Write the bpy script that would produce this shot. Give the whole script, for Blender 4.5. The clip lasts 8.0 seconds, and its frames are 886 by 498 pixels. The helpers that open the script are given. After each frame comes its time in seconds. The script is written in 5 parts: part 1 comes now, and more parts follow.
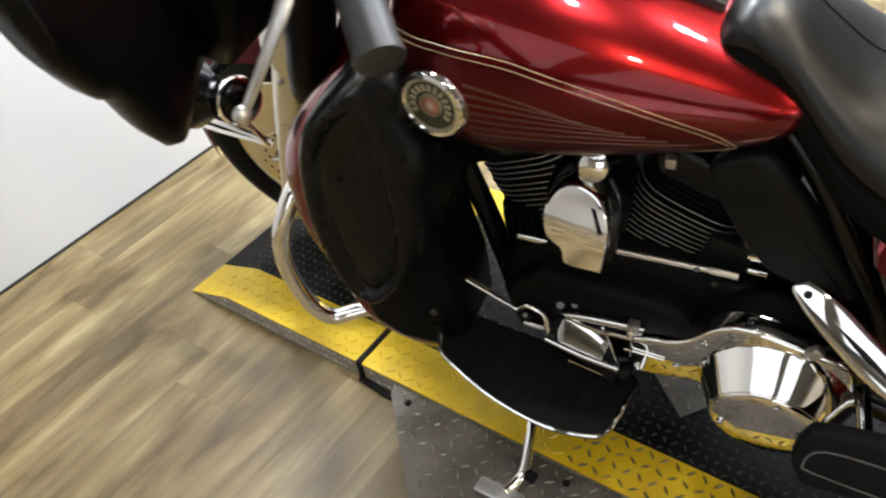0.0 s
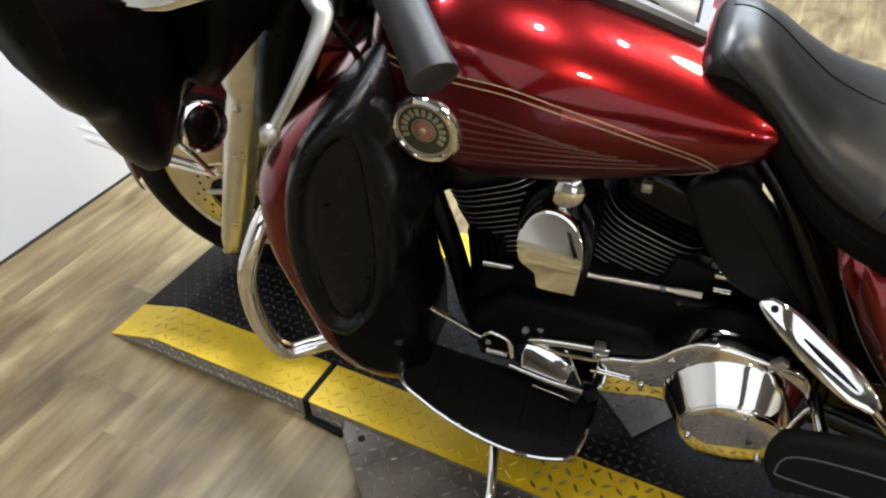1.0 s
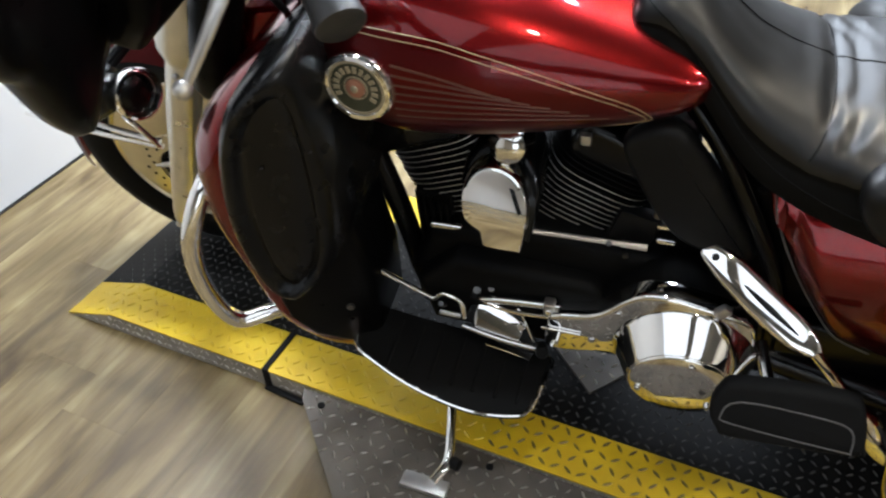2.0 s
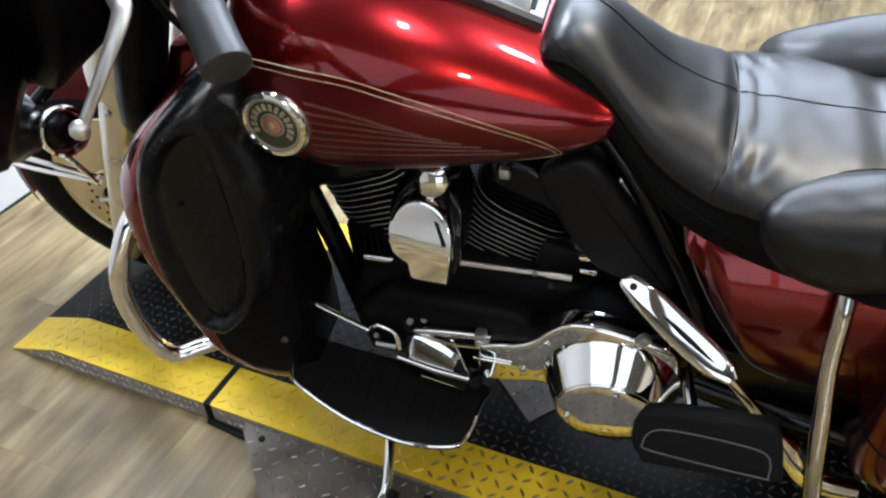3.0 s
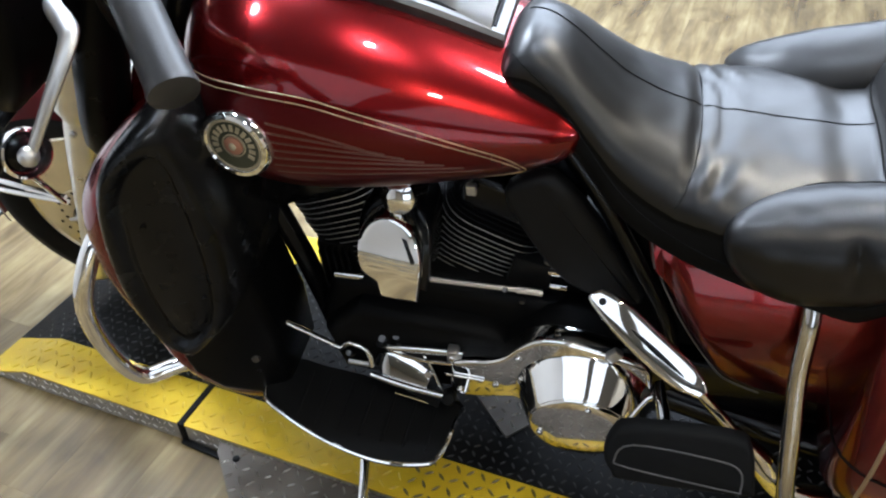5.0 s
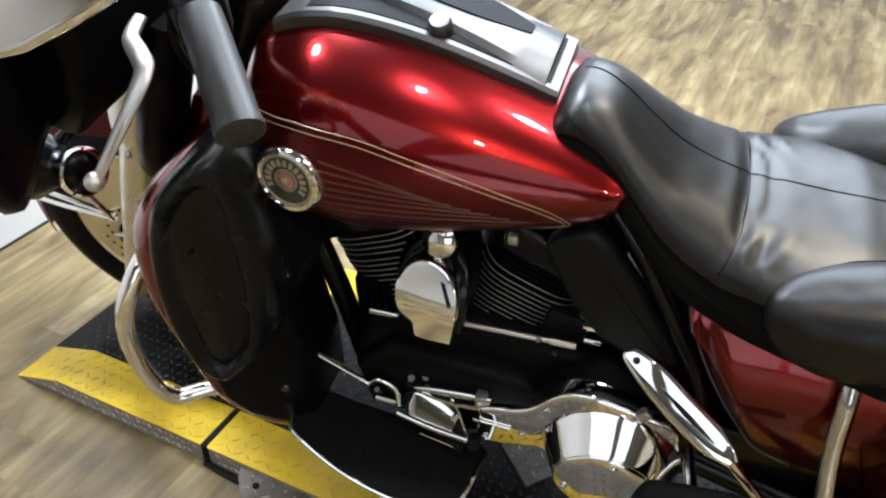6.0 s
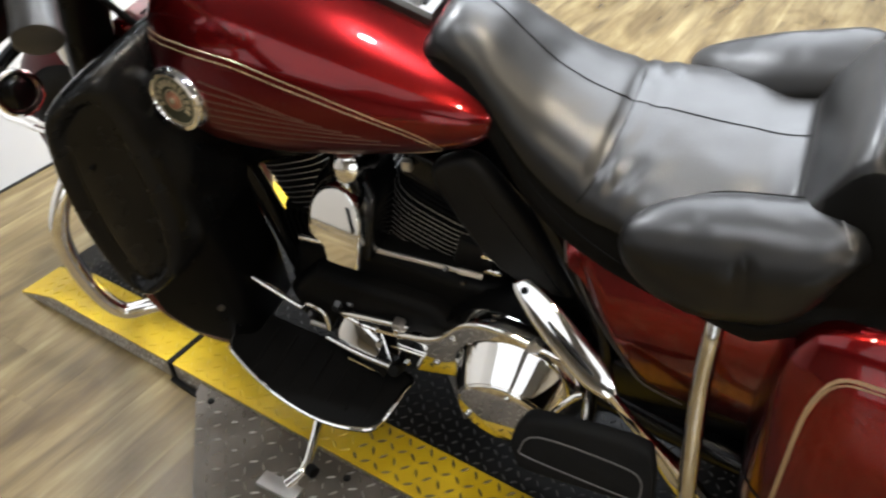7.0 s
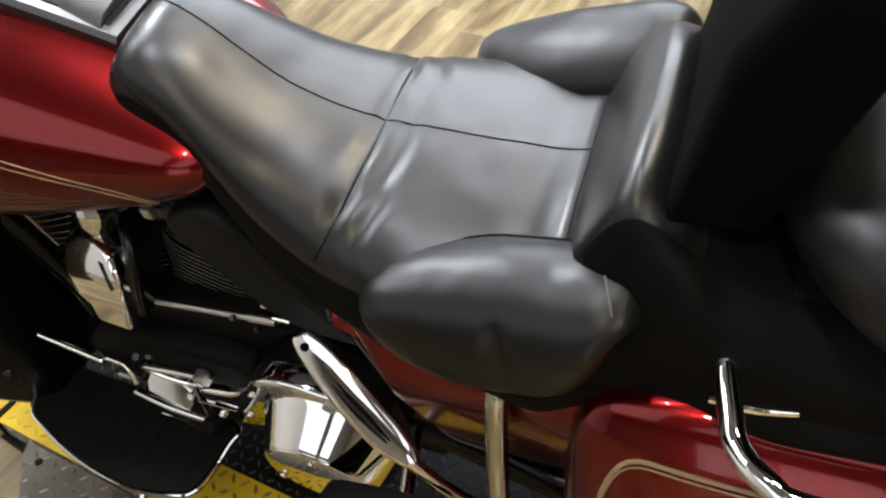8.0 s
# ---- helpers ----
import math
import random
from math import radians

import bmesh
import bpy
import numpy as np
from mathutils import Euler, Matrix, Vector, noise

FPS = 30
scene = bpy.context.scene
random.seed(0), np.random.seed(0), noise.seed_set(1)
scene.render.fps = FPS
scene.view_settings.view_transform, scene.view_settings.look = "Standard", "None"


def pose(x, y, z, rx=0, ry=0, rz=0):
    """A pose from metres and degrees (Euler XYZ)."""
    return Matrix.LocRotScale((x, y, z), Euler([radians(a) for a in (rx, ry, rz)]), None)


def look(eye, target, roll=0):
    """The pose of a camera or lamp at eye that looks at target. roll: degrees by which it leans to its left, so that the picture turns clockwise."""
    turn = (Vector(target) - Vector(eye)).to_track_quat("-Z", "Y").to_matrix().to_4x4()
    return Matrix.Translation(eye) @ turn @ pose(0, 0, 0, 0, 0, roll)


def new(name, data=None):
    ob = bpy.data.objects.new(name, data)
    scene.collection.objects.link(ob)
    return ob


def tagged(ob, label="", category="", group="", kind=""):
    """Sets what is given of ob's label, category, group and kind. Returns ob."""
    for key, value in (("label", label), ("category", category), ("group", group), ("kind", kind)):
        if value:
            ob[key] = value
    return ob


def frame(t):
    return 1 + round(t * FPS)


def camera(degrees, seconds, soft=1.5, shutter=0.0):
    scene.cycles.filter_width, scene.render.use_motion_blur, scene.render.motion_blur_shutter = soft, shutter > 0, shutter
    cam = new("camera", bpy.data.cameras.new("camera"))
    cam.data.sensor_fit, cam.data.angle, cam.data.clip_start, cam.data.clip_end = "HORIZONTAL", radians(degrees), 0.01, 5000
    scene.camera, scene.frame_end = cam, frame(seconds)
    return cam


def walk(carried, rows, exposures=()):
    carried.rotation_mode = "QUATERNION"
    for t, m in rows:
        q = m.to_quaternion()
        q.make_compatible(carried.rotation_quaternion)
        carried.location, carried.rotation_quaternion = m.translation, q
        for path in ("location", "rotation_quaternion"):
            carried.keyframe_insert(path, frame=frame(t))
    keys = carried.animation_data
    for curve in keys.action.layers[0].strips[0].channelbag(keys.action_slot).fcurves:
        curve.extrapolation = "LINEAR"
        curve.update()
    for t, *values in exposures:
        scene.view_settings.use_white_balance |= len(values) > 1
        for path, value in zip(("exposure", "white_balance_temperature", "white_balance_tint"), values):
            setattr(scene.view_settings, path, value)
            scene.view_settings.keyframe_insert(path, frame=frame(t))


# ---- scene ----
cam = camera(59.0, 8.0, soft=2.2, shutter=0.3)
PATH = [
    (0, (0.97, -0.774, 1.414), (-0.019, 0.373, 0.108), -8.8),
    (0.2, (0.917, -0.837, 1.416), (-0.049, 0.352, 0.129), -6.8),
    (0.5, (0.864, -0.878, 1.404), (0.004, 0.388, 0.117), -4.8),
    (0.7, (0.849, -0.87, 1.412), (0.04, 0.441, 0.137), -3.2),
    (1, (0.831, -0.873, 1.408), (0.089, 0.5, 0.158), -2.1),
    (1.2, (0.83, -0.87, 1.395), (0.119, 0.477, 0.1), -1.6),
    (1.5, (0.832, -0.876, 1.391), (0.14, 0.48, 0.094), -1.4),
    (2, (0.891, -0.858, 1.384), (0.206, 0.498, 0.084), -3.1),
    (2.2, (0.915, -0.842, 1.378), (0.275, 0.506, 0.048), -3.4),
    (3.3, (0.988, -0.83, 1.4), (0.322, 0.603, 0.175), -2.2),
    (3.5, (0.989, -0.836, 1.399), (0.326, 0.594, 0.167), -1.6),
    (4, (0.988, -0.832, 1.402), (0.312, 0.612, 0.195), -1.4),
    (4.2, (0.989, -0.804, 1.406), (0.323, 0.625, 0.175), -1.9),
    (5.3, (1.01, -0.803, 1.396), (0.378, 0.644, 0.168), -2.6),
    (5.5, (1.012, -0.814, 1.393), (0.376, 0.655, 0.194), -1.5),
    (6, (0.985, -0.81, 1.423), (0.265, 0.652, 0.264), 0.2),
    (6.2, (0.989, -0.78, 1.419), (0.233, 0.607, 0.193), -1.7),
    (6.5, (1.087, -0.774, 1.397), (0.226, 0.563, 0.184), -2.3),
    (6.8, (1.21, -0.721, 1.408), (0.319, 0.577, 0.175), -0.9),
    (7, (1.275, -0.69, 1.391), (0.383, 0.593, 0.142), -3.0),
    (7.2, (1.317, -0.632, 1.39), (0.454, 0.669, 0.14), -3.9),
    (7.5, (1.346, -0.509, 1.354), (0.534, 0.792, 0.07), -2.2),
    (7.8, (1.361, -0.393, 1.359), (0.597, 0.892, 0.03), -3.9),
    (8, (1.394, -0.337, 1.355), (0.597, 0.881, -0.017), -7.9),
]
EXPOSURE = [(0, 0.09, 6300, 9), (1, -0.06, 6100, 8), (2, 0.0, 5900, 8), (3.5, 0.13, 5600, 8), (5.5, 0.10, 5600, 8), (6, 0.09, 5900, 8), (7, 0.09, 6350, 9), (8, 0.0, 6350, 9)]
walk(cam, [(t, look(eye, target, roll)) for t, eye, target, roll in PATH], EXPOSURE)

# ---------- light ----------
world = bpy.data.worlds.new("room_air")
world.use_nodes = True
world.node_tree.nodes["Background"].inputs[0].default_value = (0.9, 0.95, 1.0, 1)
world.node_tree.nodes["Background"].inputs[1].default_value = 0.02
scene.world = world
CEILING = 2.75
COOL, DAY, WARM = (0.94, 0.96, 1.0), (0.89, 0.93, 1.0), (1.0, 0.84, 0.62)
# Some follow highlights on the tank; the rest are unseen, added to brighten surfaces.
DOWNLIGHTS = [(0.77, 0.02, 15.0, COOL), (1.30, 0.55, 12.0, COOL), (1.45, -0.80, 11.0, WARM), (1.66, 0.90, 34.0, WARM), (0.72, 1.30, 9.0, COOL), (-0.42, 0.90, 80.0, COOL), (-0.70, 0.12, 28.0, COOL), (2.65, 0.35, 15.0, WARM), (3.2, -1.2, 20.0, WARM), (4.55, -0.9, 45.0, COOL)]
for lx, ly, watts, tint in DOWNLIGHTS:
    lamp = bpy.data.lights.new("downlight", "AREA")
    lamp.shape, lamp.size, lamp.energy, lamp.color = "DISK", 0.08 if watts < 25 else 0.26, watts, tint
    new("downlight_lamp", lamp).matrix_world = pose(lx, ly, CEILING - 0.03)
# Added fill spots that brighten the unseen floor mirrored in chrome and leather.
FLOORFILLS = [(0.55, -1.40, 15.0), (1.30, -1.40, 80.0), (2.15, -1.40, 330.0), (3.05, -1.30, 330.0)] + [(x, y, 350.0) for x, y in ((0.35, -2.60), (1.60, -2.60), (2.95, -2.60), (-0.30, -3.90), (1.00, -3.90), (2.40, -3.90))]
for lx, ly, watts in FLOORFILLS:
    lamp = bpy.data.lights.new("floor_fill_spot", "SPOT")
    lamp.spot_size, lamp.spot_blend, lamp.shadow_soft_size, lamp.energy, lamp.color = radians(46.0 if ly > -2 else 62.0), 0.9, 0.05, watts, COOL
    new("floor_fill_spot_lamp", lamp).matrix_world = pose(lx, ly, CEILING - 0.03)
# Unseen panels, added as bright areas for chrome and seat to reflect.
PANELS = [(-0.55, -1.75, 4.8), (0.64, -1.75, 4.8), (2.25, -1.75, 4.8), (-0.55, -2.95, 5.4), (0.64, -2.95, 5.4), (2.25, -2.95, 5.4), (-0.05, 2.05, 58.0), (1.15, 2.05, 58.0), (-0.05, 3.35, 58.0), (1.15, 3.35, 58.0)]
for lx, ly, watts in PANELS:
    lamp = bpy.data.lights.new("panel", "AREA")
    lamp.shape, lamp.size, lamp.size_y, lamp.energy, lamp.color = "RECTANGLE", 1.18, 1.18, watts, DAY
    new("panel_lamp", lamp).matrix_world = pose(lx, ly, CEILING - 0.03)


# ---------- materials ----------
def mat(name, base, rough=0.5, metal=0.0, vary=0.15, scale=14.0, bump=0.0, bscale=180.0, coat=0.0, other=None, stretch=(1, 1, 1), rvary=0.08, spec=0.5):
    m = bpy.data.materials.new(name)
    m.use_nodes = True
    nt = m.node_tree
    b = nt.nodes["Principled BSDF"]
    tc = nt.nodes.new("ShaderNodeTexCoord")
    mp = nt.nodes.new("ShaderNodeMapping")
    mp.inputs["Scale"].default_value = stretch
    nt.links.new(tc.outputs["Object"], mp.inputs["Vector"])
    n1 = nt.nodes.new("ShaderNodeTexNoise")
    n1.inputs["Scale"].default_value, n1.inputs["Detail"].default_value = scale, 6
    nt.links.new(mp.outputs["Vector"], n1.inputs["Vector"])
    ramp = nt.nodes.new("ShaderNodeValToRGB")
    lo = other or tuple(c * (1 - vary) for c in base)
    ramp.color_ramp.elements[0].position, ramp.color_ramp.elements[1].position = 0.35, 0.65
    ramp.color_ramp.elements[0].color, ramp.color_ramp.elements[1].color = (*lo, 1), (*base, 1)
    nt.links.new(n1.outputs["Fac"], ramp.inputs["Fac"])
    nt.links.new(ramp.outputs["Color"], b.inputs["Base Color"])
    n2 = nt.nodes.new("ShaderNodeTexNoise")
    n2.inputs["Scale"].default_value, n2.inputs["Detail"].default_value = bscale, 4
    nt.links.new(mp.outputs["Vector"], n2.inputs["Vector"])
    rr = nt.nodes.new("ShaderNodeMapRange")
    rr.inputs["To Min"].default_value, rr.inputs["To Max"].default_value = max(0.02, rough - rvary), rough + rvary
    nt.links.new(n1.outputs["Fac"], rr.inputs["Value"])
    nt.links.new(rr.outputs["Result"], b.inputs["Roughness"])
    b.inputs["Metallic"].default_value = metal
    b.inputs["Specular IOR Level"].default_value = spec
    b.inputs["Coat Weight"].default_value = coat
    b.inputs["Coat Roughness"].default_value = 0.03
    if bump:
        bp = nt.nodes.new("ShaderNodeBump")
        bp.inputs["Strength"].default_value, bp.inputs["Distance"].default_value = bump, 0.002
        nt.links.new(n2.outputs["Fac"], bp.inputs["Height"])
        nt.links.new(bp.outputs["Normal"], b.inputs["Normal"])
    return m


RED = mat("red_metallic_paint", (0.150, 0.0034, 0.004), 0.24, 0.92, 0.06, 900.0, coat=0.6, rvary=0.03)
DIMRED = mat("dim_red_metallic_paint", (0.105, 0.006, 0.007), 0.32, 0.9, 0.15, 900.0, coat=0.25, rvary=0.03)
GOLD = mat("gold_pinstripe", (0.36, 0.25, 0.14), 0.35, 0.2)
DARKGOLD = mat("bronze_pinstripe", (0.105, 0.036, 0.022), 0.4, 0.4)
CHROME = mat("chrome", (0.89, 0.88, 0.86), 0.05, 1.0, 0.03, 30.0, rvary=0.02)
# Chrome with the dark surroundings it would mirror put into its colour.
DIMCHROME = mat("dimmed_chrome", (0.52, 0.51, 0.50), 0.06, 1.0, 0.03, 30.0, rvary=0.02)
ALLOY = mat("brushed_alloy", (0.12, 0.118, 0.116), 0.38, 1.0, 0.08, 60.0)
VELVET = mat("black_nap_cloth", (0.003, 0.003, 0.003), 0.9, 0.0, 0.3, 20.0, spec=0.03)
MATTEBLACK = mat("matte_black_paint", (0.004, 0.004, 0.004), 0.55, 0.0, 0.3, 20.0, spec=0.10)
MIRRORGLASS = mat("mirror_glass", (0.80, 0.79, 0.76), 0.03, 1.0, 0.02, 30.0, rvary=0.01)
# Cream tint puts the tan floor's reflection into the bright fork metal.
FORKALLOY = mat("floor_tinted_alloy", (0.74, 0.70, 0.60), 0.30, 0.9, 0.08, 30.0)
SATIN = mat("satin_alloy", (0.60, 0.585, 0.56), 0.40, 1.0, 0.08, 60.0)
STEEL = mat("bare_tread_steel", (0.120, 0.103, 0.082), 0.5, 0.2, 0.5, 10.0, 0.1, 300.0)
# Polished lugs, coloured paler than the sheet to stand for glinting edges.
STEELLUG = mat("polished_tread_lug", (0.60, 0.56, 0.50), 0.28, 0.8, 0.3, 30.0)
SKIRTSTEEL = mat("galvanised_tread_steel", (0.33, 0.30, 0.26), 0.46, 0.25, 0.35, 12.0, 0.1, 300.0)
FINEDGE = mat("machined_fin_edge", (0.74, 0.735, 0.72), 0.36, 0.85)
BOXPLASTIC = mat("satin_black_plastic", (0.004, 0.004, 0.004), 0.27, 0.0, 0.2, 30.0, 0.03, 900.0, rvary=0.02, spec=0.24)
BLACK = mat("black_gloss_paint", (0.003, 0.003, 0.003), 0.2, 0.0, 0.3, 20.0, spec=0.25)
ENGINE = mat("black_wrinkle_paint", (0.003, 0.003, 0.003), 0.5, 0.0, 0.3, 60.0, 0.3, 700.0, spec=0.09)
PLASTIC = mat("black_plastic", (0.002, 0.002, 0.002), 0.30, 0.0, 0.2, 30.0, 0.08, 900.0, spec=0.08)
RUBBER = mat("black_rubber", (0.004, 0.004, 0.004), 0.62, 0.0, 0.3, 40.0, 0.2, 500.0, spec=0.11)
GRIPRUBBER = mat("grey_worn_rubber", (0.017, 0.0165, 0.016), 0.42, 0.0, 0.25, 25.0, 0.15, 500.0)
# Seat leather with less sheen, to dim the bolster.
BOLSTERHIDE = mat("black_bolster_leather", (0.005, 0.0048, 0.0045), 0.36, 0.0, 0.3, 9.0, 0.07, 420.0, rvary=0.10, spec=0.31)
LEATHER = mat("black_leather", (0.005, 0.0048, 0.0045), 0.34, 0.0, 0.3, 9.0, 0.07, 420.0, rvary=0.10, spec=0.41)
# Shaded copy of the seat leather, almost without sheen.
SHADEHIDE = mat("shaded_black_leather", (0.0045, 0.0043, 0.004), 0.5, 0.0, 0.3, 9.0, 0.08, 420.0, rvary=0.05, spec=0.05)
INNERPLASTIC = mat("dark_grey_plastic", (0.007, 0.007, 0.007), 0.45, 0.0, 0.2, 30.0, 0.08, 900.0, spec=0.13)
SEAM = mat("leather_seam", (0.005, 0.005, 0.005), 0.85, spec=0.1)
PIPING = mat("grey_piping", (0.08, 0.077, 0.073), 0.5)
# Warm tint stands for floor and yellow edge mirrored in bright metal.
RIM = mat("reflection_tinted_rim", (0.78, 0.72, 0.56), 0.3, 1.0, 0.1, 20.0)

MEDAL = mat("medallion_dark_green", (0.045, 0.048, 0.028), 0.3, 0.2)
COPPER = mat("medallion_copper", (0.42, 0.20, 0.13), 0.35, 0.5)
CREAM = mat("medallion_cream", (0.34, 0.29, 0.19), 0.4)
DECKBLACK = mat("black_deck_paint", (0.010, 0.0097, 0.0092), 0.5, 0.0, 0.45, 7.0, 0.2, 300.0, rvary=0.10, spec=0.09)
# Greyer than the deck paint, to put highlights on the black lugs.
DECKLUG = mat("highlit_black_lug", (0.046, 0.045, 0.044), 0.36, 0.0, 0.5, 7.0, 0.2, 300.0, spec=0.4)
YELLOW = mat("yellow_safety_paint", (0.62, 0.425, 0.006), 0.36, 0.0, 0.3, 9.0, 0.15, 300.0, other=(0.47, 0.31, 0.006), rvary=0.12)
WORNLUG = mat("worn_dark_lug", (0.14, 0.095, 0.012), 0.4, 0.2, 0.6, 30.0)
WALLPAINT = mat("white_wall_paint", (0.64, 0.635, 0.63), 0.6, 0.0, 0.04, 1.2, 0.05, 300.0)
CEILPAINT = mat("grey_ceiling_paint", (0.15, 0.15, 0.15), 0.8, 0.0, 0.05, 1.0)
GREYWALL = mat("grey_wall_paint", (0.30, 0.30, 0.30), 0.6, 0.0, 0.08, 1.2)
DARKWALL = mat("tan_south_wall_paint", (0.26, 0.225, 0.17), 0.6, 0.0, 0.08, 1.2)
DARKGAP = mat("dark_gap", (0.02, 0.018, 0.016), 0.8)


def wood_material():
    m = bpy.data.materials.new("oak_look_vinyl")
    m.use_nodes = True
    nt = m.node_tree
    b = nt.nodes["Principled BSDF"]
    tc, oi = nt.nodes.new("ShaderNodeTexCoord"), nt.nodes.new("ShaderNodeObjectInfo")
    add = nt.nodes.new("ShaderNodeVectorMath")
    add.operation = "MULTIPLY_ADD"
    comb = nt.nodes.new("ShaderNodeCombineXYZ")
    for k in range(3):
        nt.links.new(oi.outputs["Random"], comb.inputs[k])
    add.inputs[1].default_value = (0.4, 5.3, 1.9)
    nt.links.new(comb.outputs[0], add.inputs[0])
    nt.links.new(tc.outputs["Object"], add.inputs[2])
    geo = nt.nodes.new("ShaderNodeNewGeometry")
    cols = []
    for sc, st, dt in ((1.0, (13.0, 1.6, 1.0), 8), (1.0, (75.0, 3.0, 1.0), 4), (1.0, (9.0, 3.0, 1.0), 5)):
        mp = nt.nodes.new("ShaderNodeMapping")
        mp.inputs["Scale"].default_value = st
        nt.links.new(add.outputs[0] if dt != 5 else geo.outputs["Position"], mp.inputs["Vector"])
        n = nt.nodes.new("ShaderNodeTexNoise")
        n.inputs["Scale"].default_value, n.inputs["Detail"].default_value, n.inputs["Distortion"].default_value = sc, dt, 0.6
        nt.links.new(mp.outputs["Vector"], n.inputs["Vector"])
        cols.append(n)
    r1 = nt.nodes.new("ShaderNodeValToRGB")
    e = r1.color_ramp.elements
    e[0].position, e[0].color = 0.30, (0.110, 0.078, 0.036, 1)
    e[1].position, e[1].color = 0.70, (0.332, 0.266, 0.138, 1)
    x = e.new(0.47)
    x.color = (0.200, 0.150, 0.070, 1)
    nt.links.new(cols[0].outputs["Fac"], r1.inputs["Fac"])
    mix = nt.nodes.new("ShaderNodeMix")
    mix.data_type, mix.blend_type = "RGBA", "MULTIPLY"
    r2 = nt.nodes.new("ShaderNodeValToRGB")
    r2.color_ramp.elements[0].position, r2.color_ramp.elements[0].color = 0.3, (0.86, 0.85, 0.82, 1)
    r2.color_ramp.elements[1].position, r2.color_ramp.elements[1].color = 0.6, (1, 1, 1, 1)
    nt.links.new(cols[1].outputs["Fac"], r2.inputs["Fac"])
    mix.inputs[0].default_value = 1.0
    nt.links.new(r1.outputs[0], mix.inputs[6])
    nt.links.new(r2.outputs[0], mix.inputs[7])
    mix2 = nt.nodes.new("ShaderNodeMix")
    mix2.data_type, mix2.blend_type = "RGBA", "MULTIPLY"
    r3 = nt.nodes.new("ShaderNodeValToRGB")
    r3.color_ramp.elements[0].position, r3.color_ramp.elements[0].color = 0.35, (0.50, 0.445, 0.365, 1)
    x = r3.color_ramp.elements.new(0.45)
    x.color = (0.70, 0.66, 0.58, 1)
    r3.color_ramp.elements[2].position, r3.color_ramp.elements[2].color = 0.65, (1.0, 1.0, 1.0, 1)
    nt.links.new(cols[2].outputs["Fac"], r3.inputs["Fac"])
    mix2.inputs[0].default_value = 1.0
    nt.links.new(mix.outputs[2], mix2.inputs[6])
    nt.links.new(r3.outputs[0], mix2.inputs[7])
    nt.links.new(mix2.outputs[2], b.inputs["Base Color"])
    b.inputs["Roughness"].default_value = 0.27
    b.inputs["Specular IOR Level"].default_value = 0.55
    bp = nt.nodes.new("ShaderNodeBump")
    bp.inputs["Strength"].default_value, bp.inputs["Distance"].default_value = 0.1, 0.001
    nt.links.new(cols[1].outputs["Fac"], bp.inputs["Height"])
    nt.links.new(bp.outputs["Normal"], b.inputs["Normal"])
    return m


WOOD = wood_material()


def glow_material(name, color, strength):
    m = bpy.data.materials.new(name)
    m.use_nodes = True
    b = m.node_tree.nodes["Principled BSDF"]
    b.inputs["Emission Color"].default_value, b.inputs["Emission Strength"].default_value = (*color, 1), strength
    return m


# Glow for the sheet behind the added window, mirrored in paint and chrome.
WINDOWGLOW = glow_material("window_glow", (0.95, 0.98, 1.0), 2.2)
GLASS = bpy.data.materials.new("clear_glass")
GLASS.use_nodes = True
GLASS.node_tree.nodes["Principled BSDF"].inputs["Transmission Weight"].default_value = 1.0
GLASS.node_tree.nodes["Principled BSDF"].inputs["Roughness"].default_value = 0.0
GLOW = glow_material("lit_lens", (1.0, 0.97, 0.93), 9.0)


# ---------- mesh helpers ----------
def finish(name, bm, material, parent=None, label="", sharp=38.0):
    """Links a bmesh as one mesh object."""
    bmesh.ops.recalc_face_normals(bm, faces=bm.faces)
    lim = radians(sharp)
    for f in bm.faces:
        f.smooth = True
    for e in bm.edges:
        if len(e.link_faces) == 2 and e.calc_face_angle(0) > lim:
            e.smooth = False
    me = bpy.data.meshes.new(name)
    bm.to_mesh(me)
    bm.free()
    for mt in (material if isinstance(material, (list, tuple)) else [material]):
        me.materials.append(mt)
    ob = new(name, me)
    if parent:
        ob.parent = parent
    if label:
        tagged(ob, label)
    return ob


def part(name, bm, material, parent, label="", sharp=38.0):
    return finish(name, bm, material, parent, label, sharp)


def curve(points, n=6, closed=False):
    """A smooth line through the points."""
    p = [Vector(q) for q in points]
    out, m = [], len(p)
    for i in range(m if closed else m - 1):
        a, b, c, d = (p[(i - 1) % m], p[i], p[(i + 1) % m], p[(i + 2) % m]) if closed else (p[max(i - 1, 0)], p[i], p[i + 1], p[min(i + 2, m - 1)])
        for k in range(n):
            t = k / n
            out.append(0.5 * ((2 * b) + (c - a) * t + (2 * a - 5 * b + 4 * c - d) * t * t + (3 * b - a - 3 * c + d) * t ** 3))
    if not closed:
        out.append(p[-1])
    return out


def along(xs, ys, x):
    """A smooth value at x through a table."""
    if x <= xs[0]:
        return ys[0]
    if x >= xs[-1]:
        return ys[-1]
    i = max(k for k in range(len(xs)) if xs[k] <= x)
    i = min(i, len(xs) - 2)
    t = (x - xs[i]) / (xs[i + 1] - xs[i])
    d = lambda k: 0.0 if k in (0, len(xs) - 1) else (ys[k + 1] - ys[k - 1]) / (xs[k + 1] - xs[k - 1])
    h = xs[i + 1] - xs[i]
    a, b = ys[i], ys[i + 1]
    m0, m1 = d(i) * h, d(i + 1) * h
    if i == 0:
        m0 = b - a
    if i == len(xs) - 2:
        m1 = b - a
    return (2 * t ** 3 - 3 * t * t + 1) * a + (t ** 3 - 2 * t * t + t) * m0 + (-2 * t ** 3 + 3 * t * t) * b + (t ** 3 - t * t) * m1


